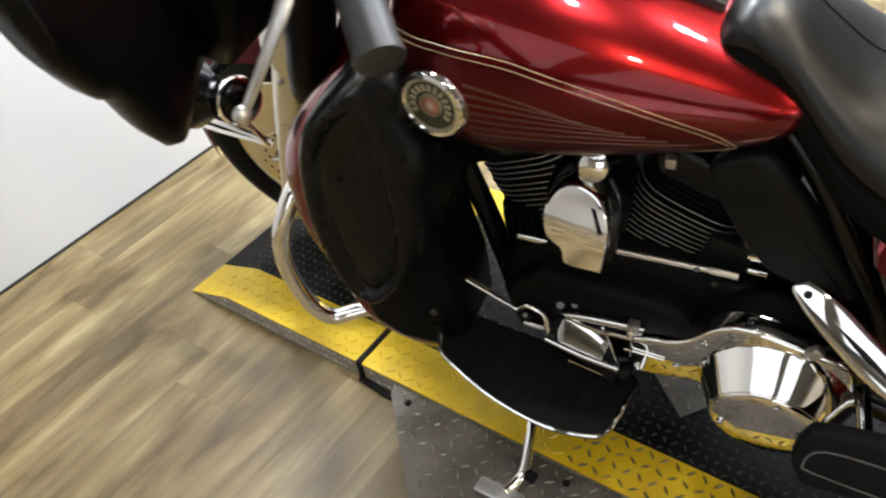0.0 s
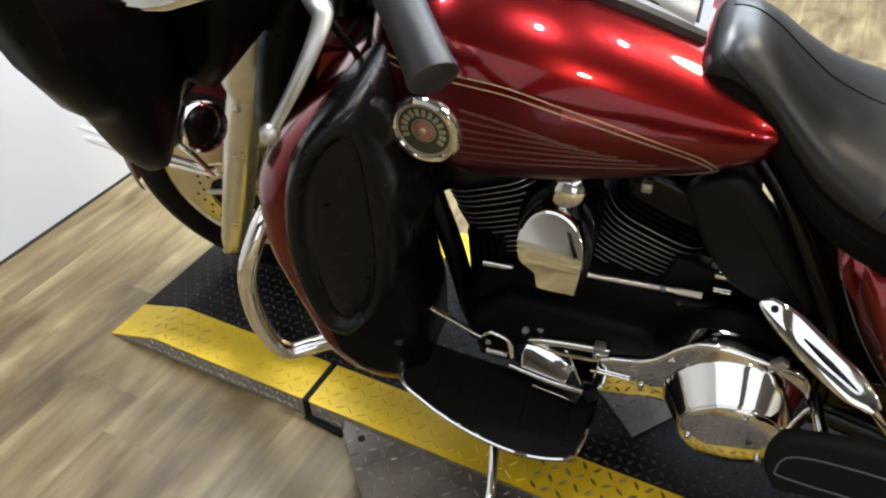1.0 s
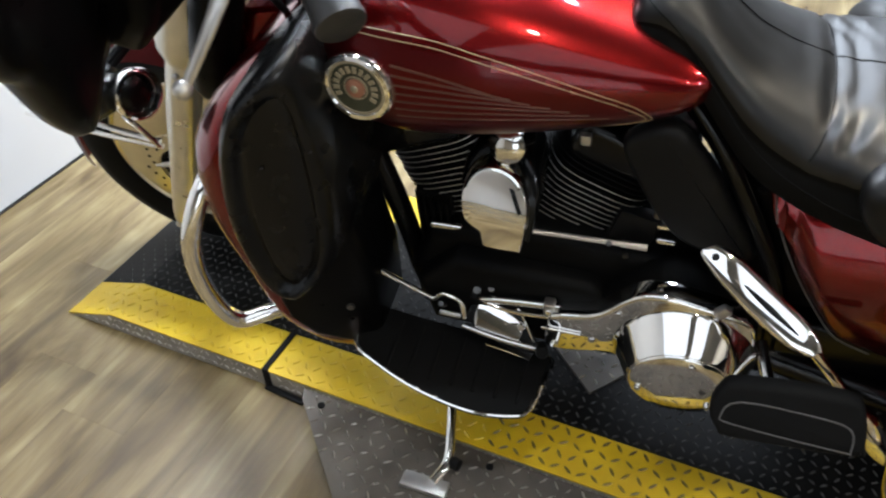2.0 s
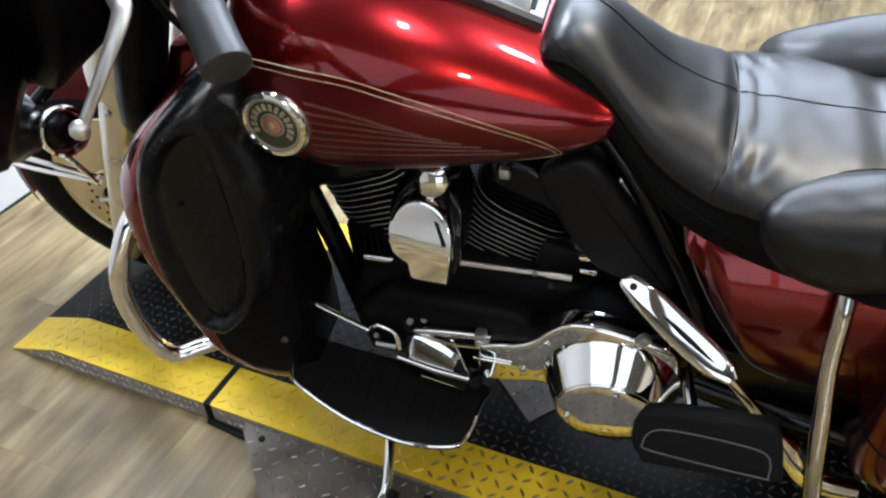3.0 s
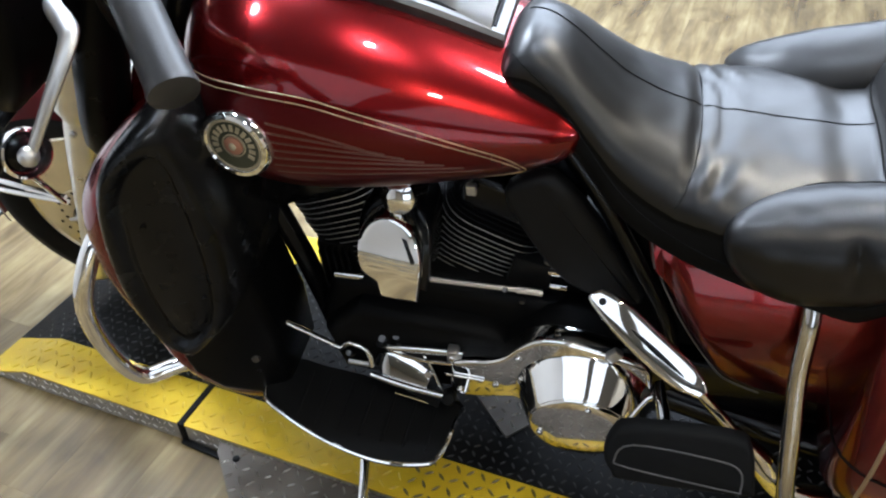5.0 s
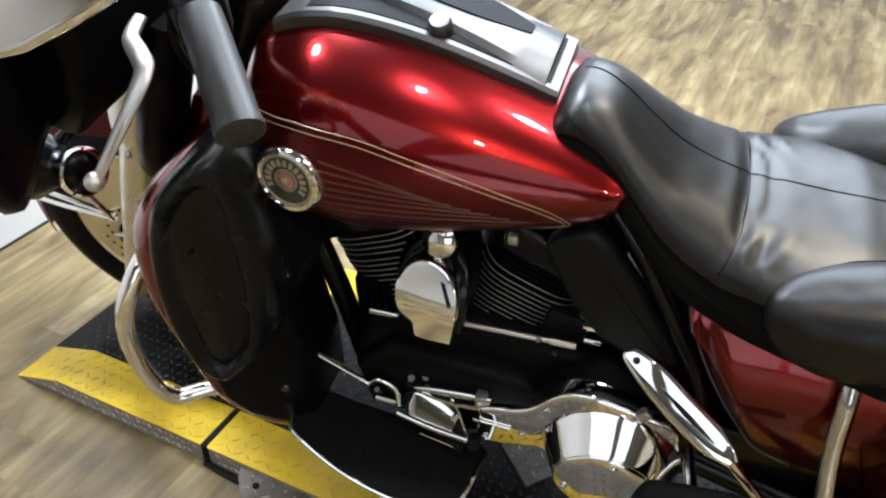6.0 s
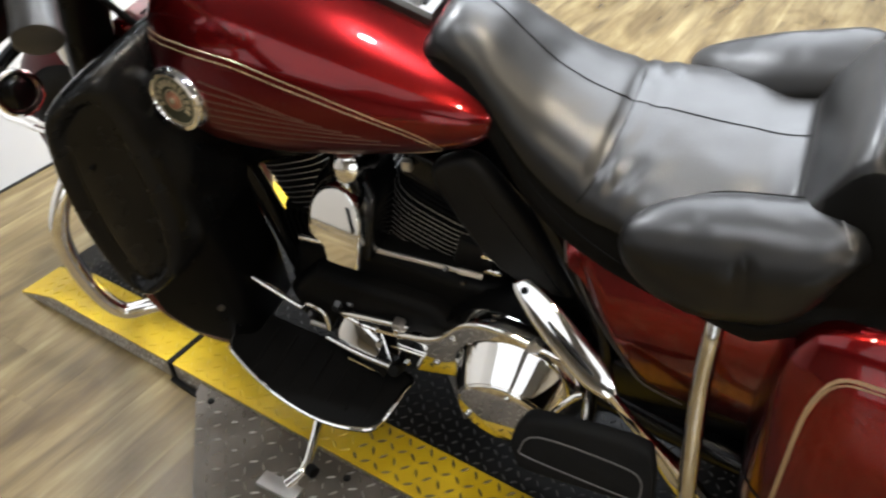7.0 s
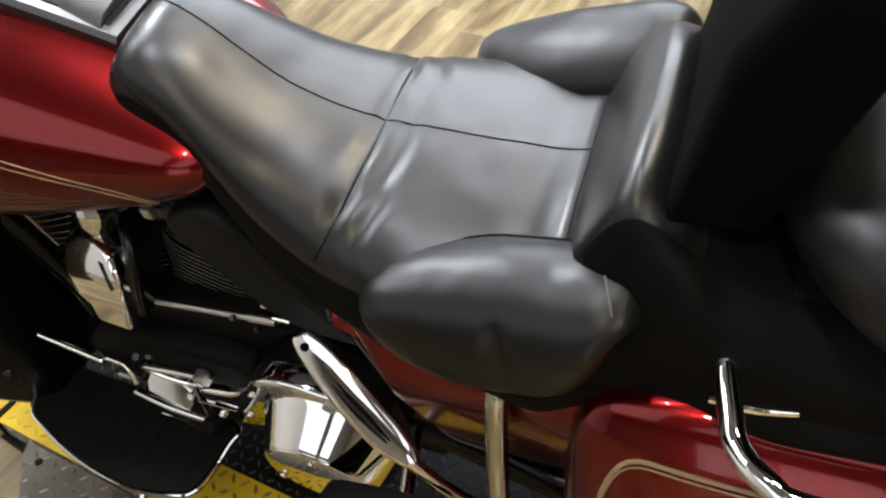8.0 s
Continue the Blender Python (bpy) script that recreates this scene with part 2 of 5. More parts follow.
def loft(bm, rings, closed=True, caps=True, loop=False):
    vs = [[bm.verts.new(p) for p in r] for r in rings]
    n = len(rings[0])
    m = len(vs)
    for i in range(m if loop else m - 1):
        a, b = vs[i], vs[(i + 1) % m]
        for k in range(n if closed else n - 1):
            bm.faces.new((a[k], a[(k + 1) % n], b[(k + 1) % n], b[k]))
    if caps and closed and not loop:
        bm.faces.new(vs[0][::-1])
        bm.faces.new(vs[-1])
    return bm


def tube(points, r, n=12, smooth=5, closed=False, flat=1.0, bm=None):
    """A bent bar; r may be a list, one for each point; flat squeezes it across."""
    bm = bm or bmesh.new()
    line = curve(points, smooth, closed) if smooth > 1 else [Vector(q) for q in points]
    m = len(line)
    radii = [r] * m if not isinstance(r, (list, tuple)) else [along(list(range(len(r))), list(r), i / (m - 1) * (len(r) - 1)) for i in range(m)]
    rings, up = [], None
    for i, p in enumerate(line):
        a, b = (line[(i - 1) % m], line[(i + 1) % m]) if closed else (line[max(i - 1, 0)], line[min(i + 1, m - 1)])
        d = (b - a).normalized()
        if up is None:
            up = Vector((0, 0, 1)) if abs(d.z) < 0.9 else Vector((1, 0, 0))
        side = d.cross(up).normalized()
        up = side.cross(d).normalized()
        rings.append([p + (side * math.cos(t) + up * math.sin(t) * flat) * radii[i] for t in (2 * math.pi * k / n for k in range(n))])
    return loft(bm, rings, loop=closed)


def lathe(profile, origin, axis, n=32, bm=None, scale=(1, 1), up=None):
    """Turns a profile of (radius, height) about an axis."""
    bm = bm or bmesh.new()
    a = Vector(axis).normalized()
    u = Vector(up) if up else (Vector((0, 0, 1)) if abs(a.z) < 0.9 else Vector((1, 0, 0)))
    u = (u - a * u.dot(a)).normalized()
    v = a.cross(u)
    rings = []
    for r, h in profile:
        r = max(r, 0.0004)
        rings.append([Vector(origin) + a * h + (u * math.cos(t) * scale[0] + v * math.sin(t) * scale[1]) * r for t in (2 * math.pi * k / n for k in range(n))])
    return loft(bm, rings)


def plate(outline, y0, y1, bevel=0.006, seg=2, warp=None, bm=None):
    """A slab whose outline is given in x and z, from y0 to y1, with rounded edges."""
    bm = bm or bmesh.new()
    near = [bm.verts.new((x, y0, z)) for x, z in outline]
    far = [bm.verts.new((x, y1, z)) for x, z in outline]
    n = len(outline)
    fs = [bm.faces.new(near), bm.faces.new(far[::-1])]
    for i in range(n):
        fs.append(bm.faces.new((near[i], far[i], far[(i + 1) % n], near[(i + 1) % n])))
    bmesh.ops.recalc_face_normals(bm, faces=fs)
    if bevel:
        edges = [e for f in fs[:2] for e in f.edges]
        bmesh.ops.bevel(bm, geom=list(set(edges)), offset=bevel, segments=seg, profile=0.5, affect="EDGES")
    if warp:
        for w in bm.verts:
            w.co = Vector(warp(*w.co))
    return bm


def pillow(outline, y0, y1, centre, warp, bevel=0.012, steps=10):
    """Like plate, with a front of many rings that can be bent smoothly."""
    rings = []
    cx, cz = centre
    prof = [(1.0, y0), (1.0, y1 + bevel), (1 - bevel * 1.2, y1 + bevel * 0.45), (1 - bevel * 4, y1 + bevel * 0.1)]
    prof += [((1 - bevel * 6) * (1 - k / steps) + 0.01, y1) for k in range(steps + 1)]
    for k, y in prof:
        rings.append([warp(cx + (x - cx) * k, y, cz + (z - cz) * k) for x, z in outline])
    return loft(bmesh.new(), rings)


def block(c, s, bevel=0.004, seg=2, turn=(0, 0, 0), bm=None):
    own = bmesh.new()
    bmesh.ops.create_cube(own, size=1.0)
    for w in own.verts:
        w.co = Vector((w.co.x * s[0], w.co.y * s[1], w.co.z * s[2]))
    if bevel:
        bmesh.ops.bevel(own, geom=own.edges[:], offset=bevel, segments=seg, profile=0.5, affect="EDGES")
    own.transform(pose(*c, *turn))
    if bm is None:
        return own
    me = bpy.data.meshes.new("tmp")
    own.to_mesh(me)
    own.free()
    bm.from_mesh(me)
    bpy.data.meshes.remove(me)
    return bm


def bolt(c, axis, r=0.007, h=0.006, parent=None, material=None, name="bolt"):
    return part(name, lathe([(r, 0), (r, h * 0.7), (r * 0.8, h), (0, h)], c, axis, 10), material or CHROME, parent)


# ---------- the room ----------
X0, X1, Y0, Y1 = -1.13, 5.2, -5.2, 4.4


def wall(name, x0, x1, y0, y1, paint, label, z0=0.0, z1=CEILING):
    bm = block(((x0 + x1) / 2, (y0 + y1) / 2, (z0 + z1) / 2), (x1 - x0, y1 - y0, z1 - z0), 0)
    return tagged(finish(name, bm, paint), label, "wall", kind="structure")


wall("wall_west", X0 - 0.1, X0, Y0, Y1, WALLPAINT, "smooth white painted showroom wall")
wall("wall_east", X1, X1 + 0.1, Y0, Y1, DARKWALL, "plain tan showroom wall")
wall("wall_north", X0 - 0.1, X1 + 0.1, Y1, Y1 + 0.1, GREYWALL, "plain grey showroom wall")
# Unseen window, added so the saddlebag and chrome mirror something bright.
WX0, WX1, WZ0, WZ1 = 1.9, 4.5, 0.12, 2.45
wall("wall_south", X0 - 0.1, WX0, Y0 - 0.1, Y0, DARKWALL, "tan wall beside the added window")
wall("wall_south", WX1, X1 + 0.1, Y0 - 0.1, Y0, DARKWALL, "tan wall beside the added window")
wall("wall_south", WX0, WX1, Y0 - 0.1, Y0, DARKWALL, "tan wall under the added window", 0.0, WZ0)
wall("wall_south", WX0, WX1, Y0 - 0.1, Y0, DARKWALL, "tan wall over the added window", WZ1, CEILING)
window = tagged(new("added_window"), "unseen wide window with grey metal frame, added for bright reflections", "window", kind="structure")
for k in range(4):
    x = WX0 + 0.03 + (WX1 - WX0 - 0.06) * k / 3
    part("mullion", block((x, Y0 - 0.05, (WZ0 + WZ1) / 2), (0.06, 0.07, WZ1 - WZ0), 0.004), SATIN, window)
    if k < 3:
        part("pane", block((x + (WX1 - WX0 - 0.06) / 6, Y0 - 0.05, (WZ0 + WZ1) / 2), ((WX1 - WX0 - 0.06) / 3 - 0.06, 0.008, WZ1 - WZ0 - 0.12), 0), GLASS, window).visible_shadow = False
for z in (WZ0 + 0.03, WZ1 - 0.03):
    part("window_frame", block(((WX0 + WX1) / 2, Y0 - 0.05, z), (WX1 - WX0, 0.08, 0.06), 0.004), SATIN, window)
tagged(finish("backdrop", block(((WX0 + WX1) / 2, Y0 - 1.2, 1.4), (7.0, 0.02, 4.4), 0), WINDOWGLOW), "pale glowing sheet behind the added window", "backdrop", kind="structure")
tagged(finish("ceiling", block(((X0 + X1) / 2, (Y0 + Y1) / 2, CEILING + 0.05), (X1 - X0 + 0.2, Y1 - Y0 + 0.2, 0.1), 0), CEILPAINT), "plain grey ceiling with recessed downlights", "ceiling", kind="structure")
floor = tagged(finish("floor", block(((X0 + X1) / 2, (Y0 + Y1) / 2, -0.054), (X1 - X0 + 0.2, Y1 - Y0 + 0.2, 0.1), 0), DARKGAP), "tan oak-look plank floor", "floor", kind="structure")
tagged(finish("skirting_joint", block((X0 + 0.003, (Y0 + Y1) / 2, 0.004), (0.006, Y1 - Y0, 0.008), 0.001), DARKGAP), "thin dark joint along the foot of the wall", "trim", kind="structure")


def downlight(x, y):
    root = tagged(new("ceiling_light"), "unseen round recessed ceiling downlight with a white ring", "ceiling light", "downlights in the ceiling")
    root.location = (x, y, CEILING)
    part("ring", lathe([(0.062, 0.0), (0.085, 0.0), (0.085, -0.006), (0.078, -0.012), (0.062, -0.012)], (0, 0, 0), (0, 0, 1), 32), WALLPAINT, root)
    part("lens", lathe([(0.0, -0.004), (0.062, -0.004), (0.062, -0.009), (0.0, -0.009)], (0, 0, 0), (0, 0, 1), 32), GLOW, root)


for lx, ly, watts, tint in DOWNLIGHTS:
    downlight(lx, ly)
# The added floor spots get the same made-up fixture.
for lx, ly, watts in FLOORFILLS:
    downlight(lx, ly)


def light_panel(x, y):
    root = tagged(new("ceiling_panel"), "unseen flat square light panel in a white frame", "ceiling light", "light panels in the ceiling")
    root.location = (x, y, CEILING)
    part("diffuser", block((0, 0, -0.012), (1.18, 1.18, 0.01), 0.002), WALLPAINT, root)
    for dx, dy, ax, ay in ((0, 0.602, 1.24, 0.02), (0, -0.602, 1.24, 0.02), (0.602, 0, 0.02, 1.18), (-0.602, 0, 0.02, 1.18)):
        part("frame_bar", block((dx, dy, -0.009), (ax, ay, 0.018), 0.002), WALLPAINT, root)


for lx, ly, watts in PANELS:
    light_panel(lx, ly)

# ---------- the lift ----------
DECK = 0.055
RAMP0, RAMP1, END, WIDE = -0.62, -0.46, 2.6, 0.70
STRIPE = 0.12
lift = tagged(new("motorcycle_lift"), "low black diamond-plate platform with yellow painted edges", "platform")


def deck_z(x):
    return DECK if x >= RAMP1 else DECK * max(0.06, (x - RAMP0) / (RAMP1 - RAMP0))


def strip(y0, y1, x0, x1):
    """A top sheet of the platform, following the ramp."""
    bm = bmesh.new()
    xs = [x0] + [x for x in (RAMP0, RAMP1 - 0.02, RAMP1, RAMP1 + 0.02) if x0 < x < x1] + [x1]
    rows = [[(x, y0, deck_z(x)), (x, y1, deck_z(x)), (x, y1, deck_z(x) - 0.004), (x, y0, deck_z(x) - 0.004)] for x in xs]
    return loft(bm, rows)


part("deck_sheet", strip(STRIPE, WIDE - STRIPE, RAMP0, END), DECKBLACK, lift, "black diamond-plate deck")
part("edge_sheet", strip(0.0, STRIPE, RAMP0, END), YELLOW, lift, "worn yellow painted edge")
part("edge_sheet", strip(WIDE - STRIPE, WIDE, RAMP0, END), YELLOW, lift, "worn yellow painted edge")


def skirt(y0, y1, x0, x1):
    bm = bmesh.new()
    xs = [x0] + [x for x in (RAMP1,) if x0 < x < x1] + [x1]
    return loft(bm, [[(x, y0, 0.0), (x, y1, 0.0), (x, y1, deck_z(x) - 0.004), (x, y0, deck_z(x) - 0.004)] for x in xs])


part("side_skirt", skirt(0.001, 0.006, RAMP0, -0.016), SKIRTSTEEL, lift, "bare steel tread-plate side")
part("side_skirt", skirt(0.001, 0.006, 0.0, END), SKIRTSTEEL, lift, "bare steel tread-plate side")
part("side_skirt", skirt(WIDE - 0.006, WIDE - 0.001, RAMP0, END), SKIRTSTEEL, lift)
part("hinge_gap", block((-0.006, 0.06, DECK + 0.001), (0.014, 0.125, 0.006), 0.001), RUBBER, lift, "black rubber strip over the hinge joint")
part("hinge_gap", block((-0.004, -0.0005, DECK / 2), (0.016, 0.006, DECK + 0.006), 0.001), RUBBER, lift)
part("strap_end", block((0.045, -0.010, 0.005), (0.105, 0.014, 0.008), 0.002, 2, (0, 0, -4)), RUBBER, lift, "loose end of the black rubber strip")


def lugs(x0, x1, y0, y1, pitch=0.0265, place=None, keep=None, k0=1.0, slim=1.0):
    """Raised treads in a herringbone, over a sheet."""
    verts, faces = [], []
    nx, ny = int((x1 - x0) / pitch), int((y1 - y0) / pitch)
    for i in range(nx):
        for j in range(ny):
            cx, cy = x0 + (i + 0.5) * (x1 - x0) / nx, y0 + (j + 0.5) * (y1 - y0) / ny
            if keep and not keep(cx, cy):
                continue
            ang = radians(45 if (i + j) % 2 else -45) + radians(8) * (-1) ** i
            c, s = math.cos(ang), math.sin(ang)
            k = len(verts)
            for u, v, w in ((-0.0125, 0, 0), (-0.005, -0.0032, 0), (0.005, -0.0032, 0), (0.0125, 0, 0), (0.005, 0.0032, 0), (-0.005, 0.0032, 0), (-0.006, 0, 0.0026), (0.006, 0, 0.0026)):
                v *= slim
                verts.append(place(cx + (u * c - v * s) * k0, cy + (u * s + v * c) * k0, w))
            for f in ((0, 1, 6), (1, 2, 7, 6), (2, 3, 7), (3, 4, 7), (4, 5, 6, 7), (5, 0, 6)):
                faces.append(tuple(k + q for q in f))
    return verts, faces


def lug_part(data, material, parent, name="tread_pattern"):
    me = bpy.data.meshes.new(name)
    me.from_pydata(data[0], [], data[1])
    me.materials.append(material)
    for p in me.polygons:
        p.use_smooth = False
    ob = new(name, me)
    ob.parent = parent
    return tagged(ob, kind="stuff")


top = lambda x, y, w: (x, y, deck_z(x) + w)
lug_part(lugs(RAMP0 + 0.01, END, STRIPE, WIDE - STRIPE, 0.0215, k0=0.70, place=top), DECKLUG, lift)
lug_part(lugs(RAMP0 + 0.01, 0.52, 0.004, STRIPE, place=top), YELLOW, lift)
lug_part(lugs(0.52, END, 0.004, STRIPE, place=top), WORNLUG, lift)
lug_part(lugs(RAMP0 + 0.01, END, WIDE - STRIPE, WIDE - 0.004, place=top), YELLOW, lift)
lug_part(lugs(RAMP0 + 0.06, 1.0, 0.003, DECK - 0.004, 0.0165, k0=0.66, slim=0.7, place=lambda x, y, w: (x, 0.001 - w * 0.8, y), keep=lambda x, y: y < deck_z(x) - 0.008 and abs(x + 0.005) > 0.02), STEELLUG, lift)

# pull-out plate for the side stand
stand_plate = tagged(new("stand_plate"), "bare steel diamond-plate wing bolted beside the lift", "metal plate")
PZ = 0.046
PL = [(0.10, -0.004), (0.112, -0.03), (0.30, -0.215), (0.42, -0.33), (0.95, -0.33), (1.05, -0.20), (1.05, -0.004)]


def flat_slab(outline, z0, z1, bevel=0.001):
    bm = bmesh.new()
    lo = [bm.verts.new((x, y, z0)) for x, y in outline]
    hi = [bm.verts.new((x, y, z1)) for x, y in outline]
    n = len(outline)
    bm.faces.new(lo[::-1])
    bm.faces.new(hi)
    for i in range(n):
        bm.faces.new((lo[i], lo[(i + 1) % n], hi[(i + 1) % n], hi[i]))
    return bm


def inside(outline, x, y):
    hit = False
    for (ax, ay), (bx, by) in zip(outline, outline[1:] + outline[:1]):
        if (ay > y) != (by > y) and x < (bx - ax) * (y - ay) / (by - ay) + ax:
            hit = not hit
    return hit


part("sheet", flat_slab(PL, PZ - 0.006, PZ), STEEL, stand_plate)
part("leg", block((0.6, -0.15, (PZ - 0.006) / 2), (0.5, 0.2, PZ - 0.006), 0), ENGINE, stand_plate, "dark steel bearer under the sheet")
lug_part(lugs(0.10, 1.05, -0.33, -0.004, 0.0265, k0=0.90, slim=0.66, place=lambda x, y, w: (x, y, PZ + w * 1.4), keep=lambda x, y: inside(PL, x - 0.012, y) and inside(PL, x + 0.012, y)), STEELLUG, stand_plate)
for bx, by in ((0.16, -0.03), (0.55, -0.03), (0.95, -0.03)):
    bolt((bx, by, PZ), (0, 0, 1), 0.008, 0.004, stand_plate, ENGINE)

# loose steel plate lying on the deck under the engine
deck_plate = tagged(new("deck_plate"), "small bare steel tread plate lying on the black deck", "metal plate")
DP = [(0.679, 0.214), (0.53, 0.347), (0.625, 0.46), (0.775, 0.35)]
part("sheet", flat_slab(DP, DECK, DECK + 0.005), STEEL, deck_plate)
lug_part(lugs(0.53, 0.775, 0.21, 0.46, 0.0265, k0=0.90, slim=0.66, place=lambda x, y, w: (x, y, DECK + 0.005 + w * 1.4), keep=lambda x, y: inside(DP, x - 0.014, y) and inside(DP, x + 0.014, y)), STEELLUG, deck_plate)

# ---------- the motorcycle ----------
# its own axes: x towards the rear, y to its right, z up from the deck
bike = tagged(new("motorcycle"), "dark red touring motorcycle with chrome trim leaning on its stand", "motorcycle")
bike.matrix_world = pose(-0.26, 0.27, DECK, 10.0, 0, 8.0)

# fuel tank
TX = [0.425, 0.445, 0.48, 0.53, 0.60, 0.70, 0.80, 0.90, 0.972, 1.020, 1.042, 1.053]
TW = [0.060, 0.130, 0.190, 0.230, 0.250, 0.248, 0.232, 0.208, 0.190, 0.172, 0.145, 0.080]
TB = [0.830, 0.787, 0.755, 0.734, 0.719, 0.722, 0.734, 0.750, 0.767, 0.790, 0.814, 0.832]
TM = [0.870, 0.865, 0.860, 0.858, 0.856, 0.852, 0.848, 0.846, 0.846, 0.846, 0.846, 0.846]
TT = [0.920, 0.965, 0.995, 1.012, 1.020, 1.005, 0.975, 0.937, 0.908, 0.884, 0.868, 0.856]


def tank_mid(x):
    """Where the tank's middle lies across, at x."""
    return along([0.42, 0.90, 1.05], [-0.012, -0.018, -0.045], x)


def tank_half(x, z):
    """Half width of the tank at x and z."""
    w, b, m, t = (along(TX, q, x) for q in (TW, TB, TM, TT))
    if z >= m:
        return w * max(0.0, 1 - min(1, (z - m) / (t - m)) ** 2.1) ** (1 / 2.1)
    return w * max(0.0, 1 - min(1, (m - z) / (m - b)) ** 2.8) ** (1 / 2.8)


def tank_mesh():
    bm = bmesh.new()
    rings, n = [], 64
    for i in range(57):
        x = TX[0] + (TX[-1] - TX[0]) * (0.5 - 0.5 * math.cos(math.pi * i / 56))
        w, b, m, t = (along(TX, q, x) for q in (TW, TB, TM, TT))
        ring = []
        for k in range(n):
            a = 2 * math.pi * k / n
            c, s = math.cos(a), math.sin(a)
            p = 2.1 if s >= 0 else 2.8
            y = tank_mid(x) + math.copysign(abs(c) ** (2 / p), c) * (w + tank_mid(x))
            z = m + abs(s) ** (2 / p) * ((t - m) if s >= 0 else -(m - b))
            ring.append((x, y, z))
        rings.append(ring)
    loft(bm, rings)
    return bm


def stripe_low(x):
    """Height of the lower pinstripe on the tank's flank."""
    return along([0.44, 0.548, 0.596, 0.677, 0.754, 0.829, 0.903, 0.939], [0.922, 0.930, 0.931, 0.921, 0.900, 0.875, 0.845, 0.824], x)


bm = tank_mesh()
# Darker red below the stripe stands for the flank's dim, wood-toned reflections.
for f in bm.faces:
    c = f.calc_center_median()
    f.material_index = 1 if c.z < stripe_low(c.x) and c.x < 0.955 else 0
tank = part("fuel_tank", bm, [RED, DIMRED], bike, "red fuel tank with gold pinstripes, flank darkened below them")


def on_tank(x, z, out=0.0006):
    h, c = tank_half(x, z), tank_mid(x)
    return Vector((x, c - h * (along(TX, TW, x) + c) / along(TX, TW, x) - out, z))


def tank_line(name, pts, r, material):
    return part(name, tube([on_tank(x, z) for x, z in curve2(pts)], r, 6, 1, flat=1.0), material, tank)


def curve2(pts, n=6):
    return [(p.x, p.y) for p in curve([(x, z, 0) for x, z in pts], n)]


for off in (0.0, 0.0075):
    tank_line("pinstripe", [(0.47, 0.921 + off), (0.548, 0.929 + off), (0.596, 0.930 + off), (0.677, 0.921 + off), (0.754, 0.900 + off), (0.829, 0.875 + off), (0.903, 0.845 + off), (0.939 + off * 0.5, 0.826 + off * 0.9), (0.955 + off, 0.813), (0.957 + off, 0.803 - off * 0.3), (0.947, 0.794 - off * 0.6), (0.90, 0.777 - off), (0.80, 0.755 - off), (0.70, 0.742 - off), (0.64, 0.738 - off)], 0.0008, GOLD)
for k in range(7):
    s = 0.42 + 0.095 * k
    z0 = 0.897 - 0.0135 * k
    x1, z1 = 0.643 + 0.270 * s, 0.897 - 0.085 * s
    line = [on_tank(0.622 + (x1 - 0.622) * q / 10, z0 + (z1 - z0) * q / 10 + 0.004 * math.sin(math.pi * q / 10), -0.0014) for q in range(11)]
    part("flank_line", tube(line, 0.0023, 6, 1), DARKGOLD, tank)

# tank badge
bc = on_tank(0.572, 0.860, 0.004)
bn = Vector((-0.14, -0.95, 0.20)).normalized()
badge = part("badge", lathe([(0.051, -0.016), (0.052, 0.003), (0.049, 0.009), (0.043, 0.010), (0.0405, 0.007), (0.040, -0.016)], bc, bn, 48, scale=(0.95, 1.08)), CHROME, tank, "round chrome tank badge")
part("disc", lathe([(0.0405, -0.01), (0.0405, 0.006), (0.0, 0.006)], bc, bn, 40, scale=(0.95, 1.08)), MEDAL, badge, "dark green badge field")
part("band", lathe([(0.0405, 0.005), (0.0405, 0.0075), (0.038, 0.008), (0.0375, 0.005)], bc, bn, 40, scale=(0.95, 1.08)), CREAM, badge)
part("star", lathe([(0.0058, 0.008), (0.0058, 0.0112), (0.003, 0.0125), (0.0, 0.0125)], bc, bn, 10), CREAM, badge)
part("inner_ring", lathe([(0.017, 0.004), (0.017, 0.0078), (0.0155, 0.0082), (0.0150, 0.004)], bc, bn, 36, scale=(1.0, 1.12)), CREAM, badge)
part("centre", lathe([(0.0135, 0.004), (0.0135, 0.009), (0.010, 0.0105), (0.0, 0.0105)], bc, bn, 28, scale=(1.0, 1.12)), COPPER, badge, "copper badge centre")
bu = (Vector((0, 0, 1)) - bn * bn.z).normalized()
bv = bn.cross(bu)
for k in range(13):
    a = radians(-118 + k * 19.6)
    c = bc + bn * 0.0072 + (bu * math.cos(a) + bv * math.sin(a) * 1.12) * 0.027
    d = (bu * math.cos(a) + bv * math.sin(a) * 1.12).normalized()
    e = bn.cross(d)
    bm = bmesh.new()
    loft(bm, [[c + d * (u * 0.0050) + e * (v * w) + bn * h for u, v in ((-1, -1), (1, -1), (1, 1), (-1, 1))] for h, w in ((0, 0.0031), (0.0012, 0.0027))])
    part("bar", bm, CREAM, badge)

# chrome console on the tank
def console_mesh(y_scale, z_up, x0, x1):
    bm = bmesh.new()
    rings = []
    for i in range(15):
        x = x0 + (x1 - x0) * i / 14
        w = (0.088 - 0.012 * (x - 0.58) / 0.34) * y_scale
        base = along(TX, TT, x)
        h = base + z_up - 0.004 * (i == 0)
        rings.append([(x, -w, base - 0.022), (x, -w, h - 0.006), (x, -w * 0.93, h), (x, w * 0.93, h), (x, w, h - 0.006), (x, w, base - 0.022)])
    return loft(bm, rings)


console = part("console", console_mesh(1.0, 0.014, 0.50, 0.918), ALLOY, tank, "chrome dash console along the top of the tank")
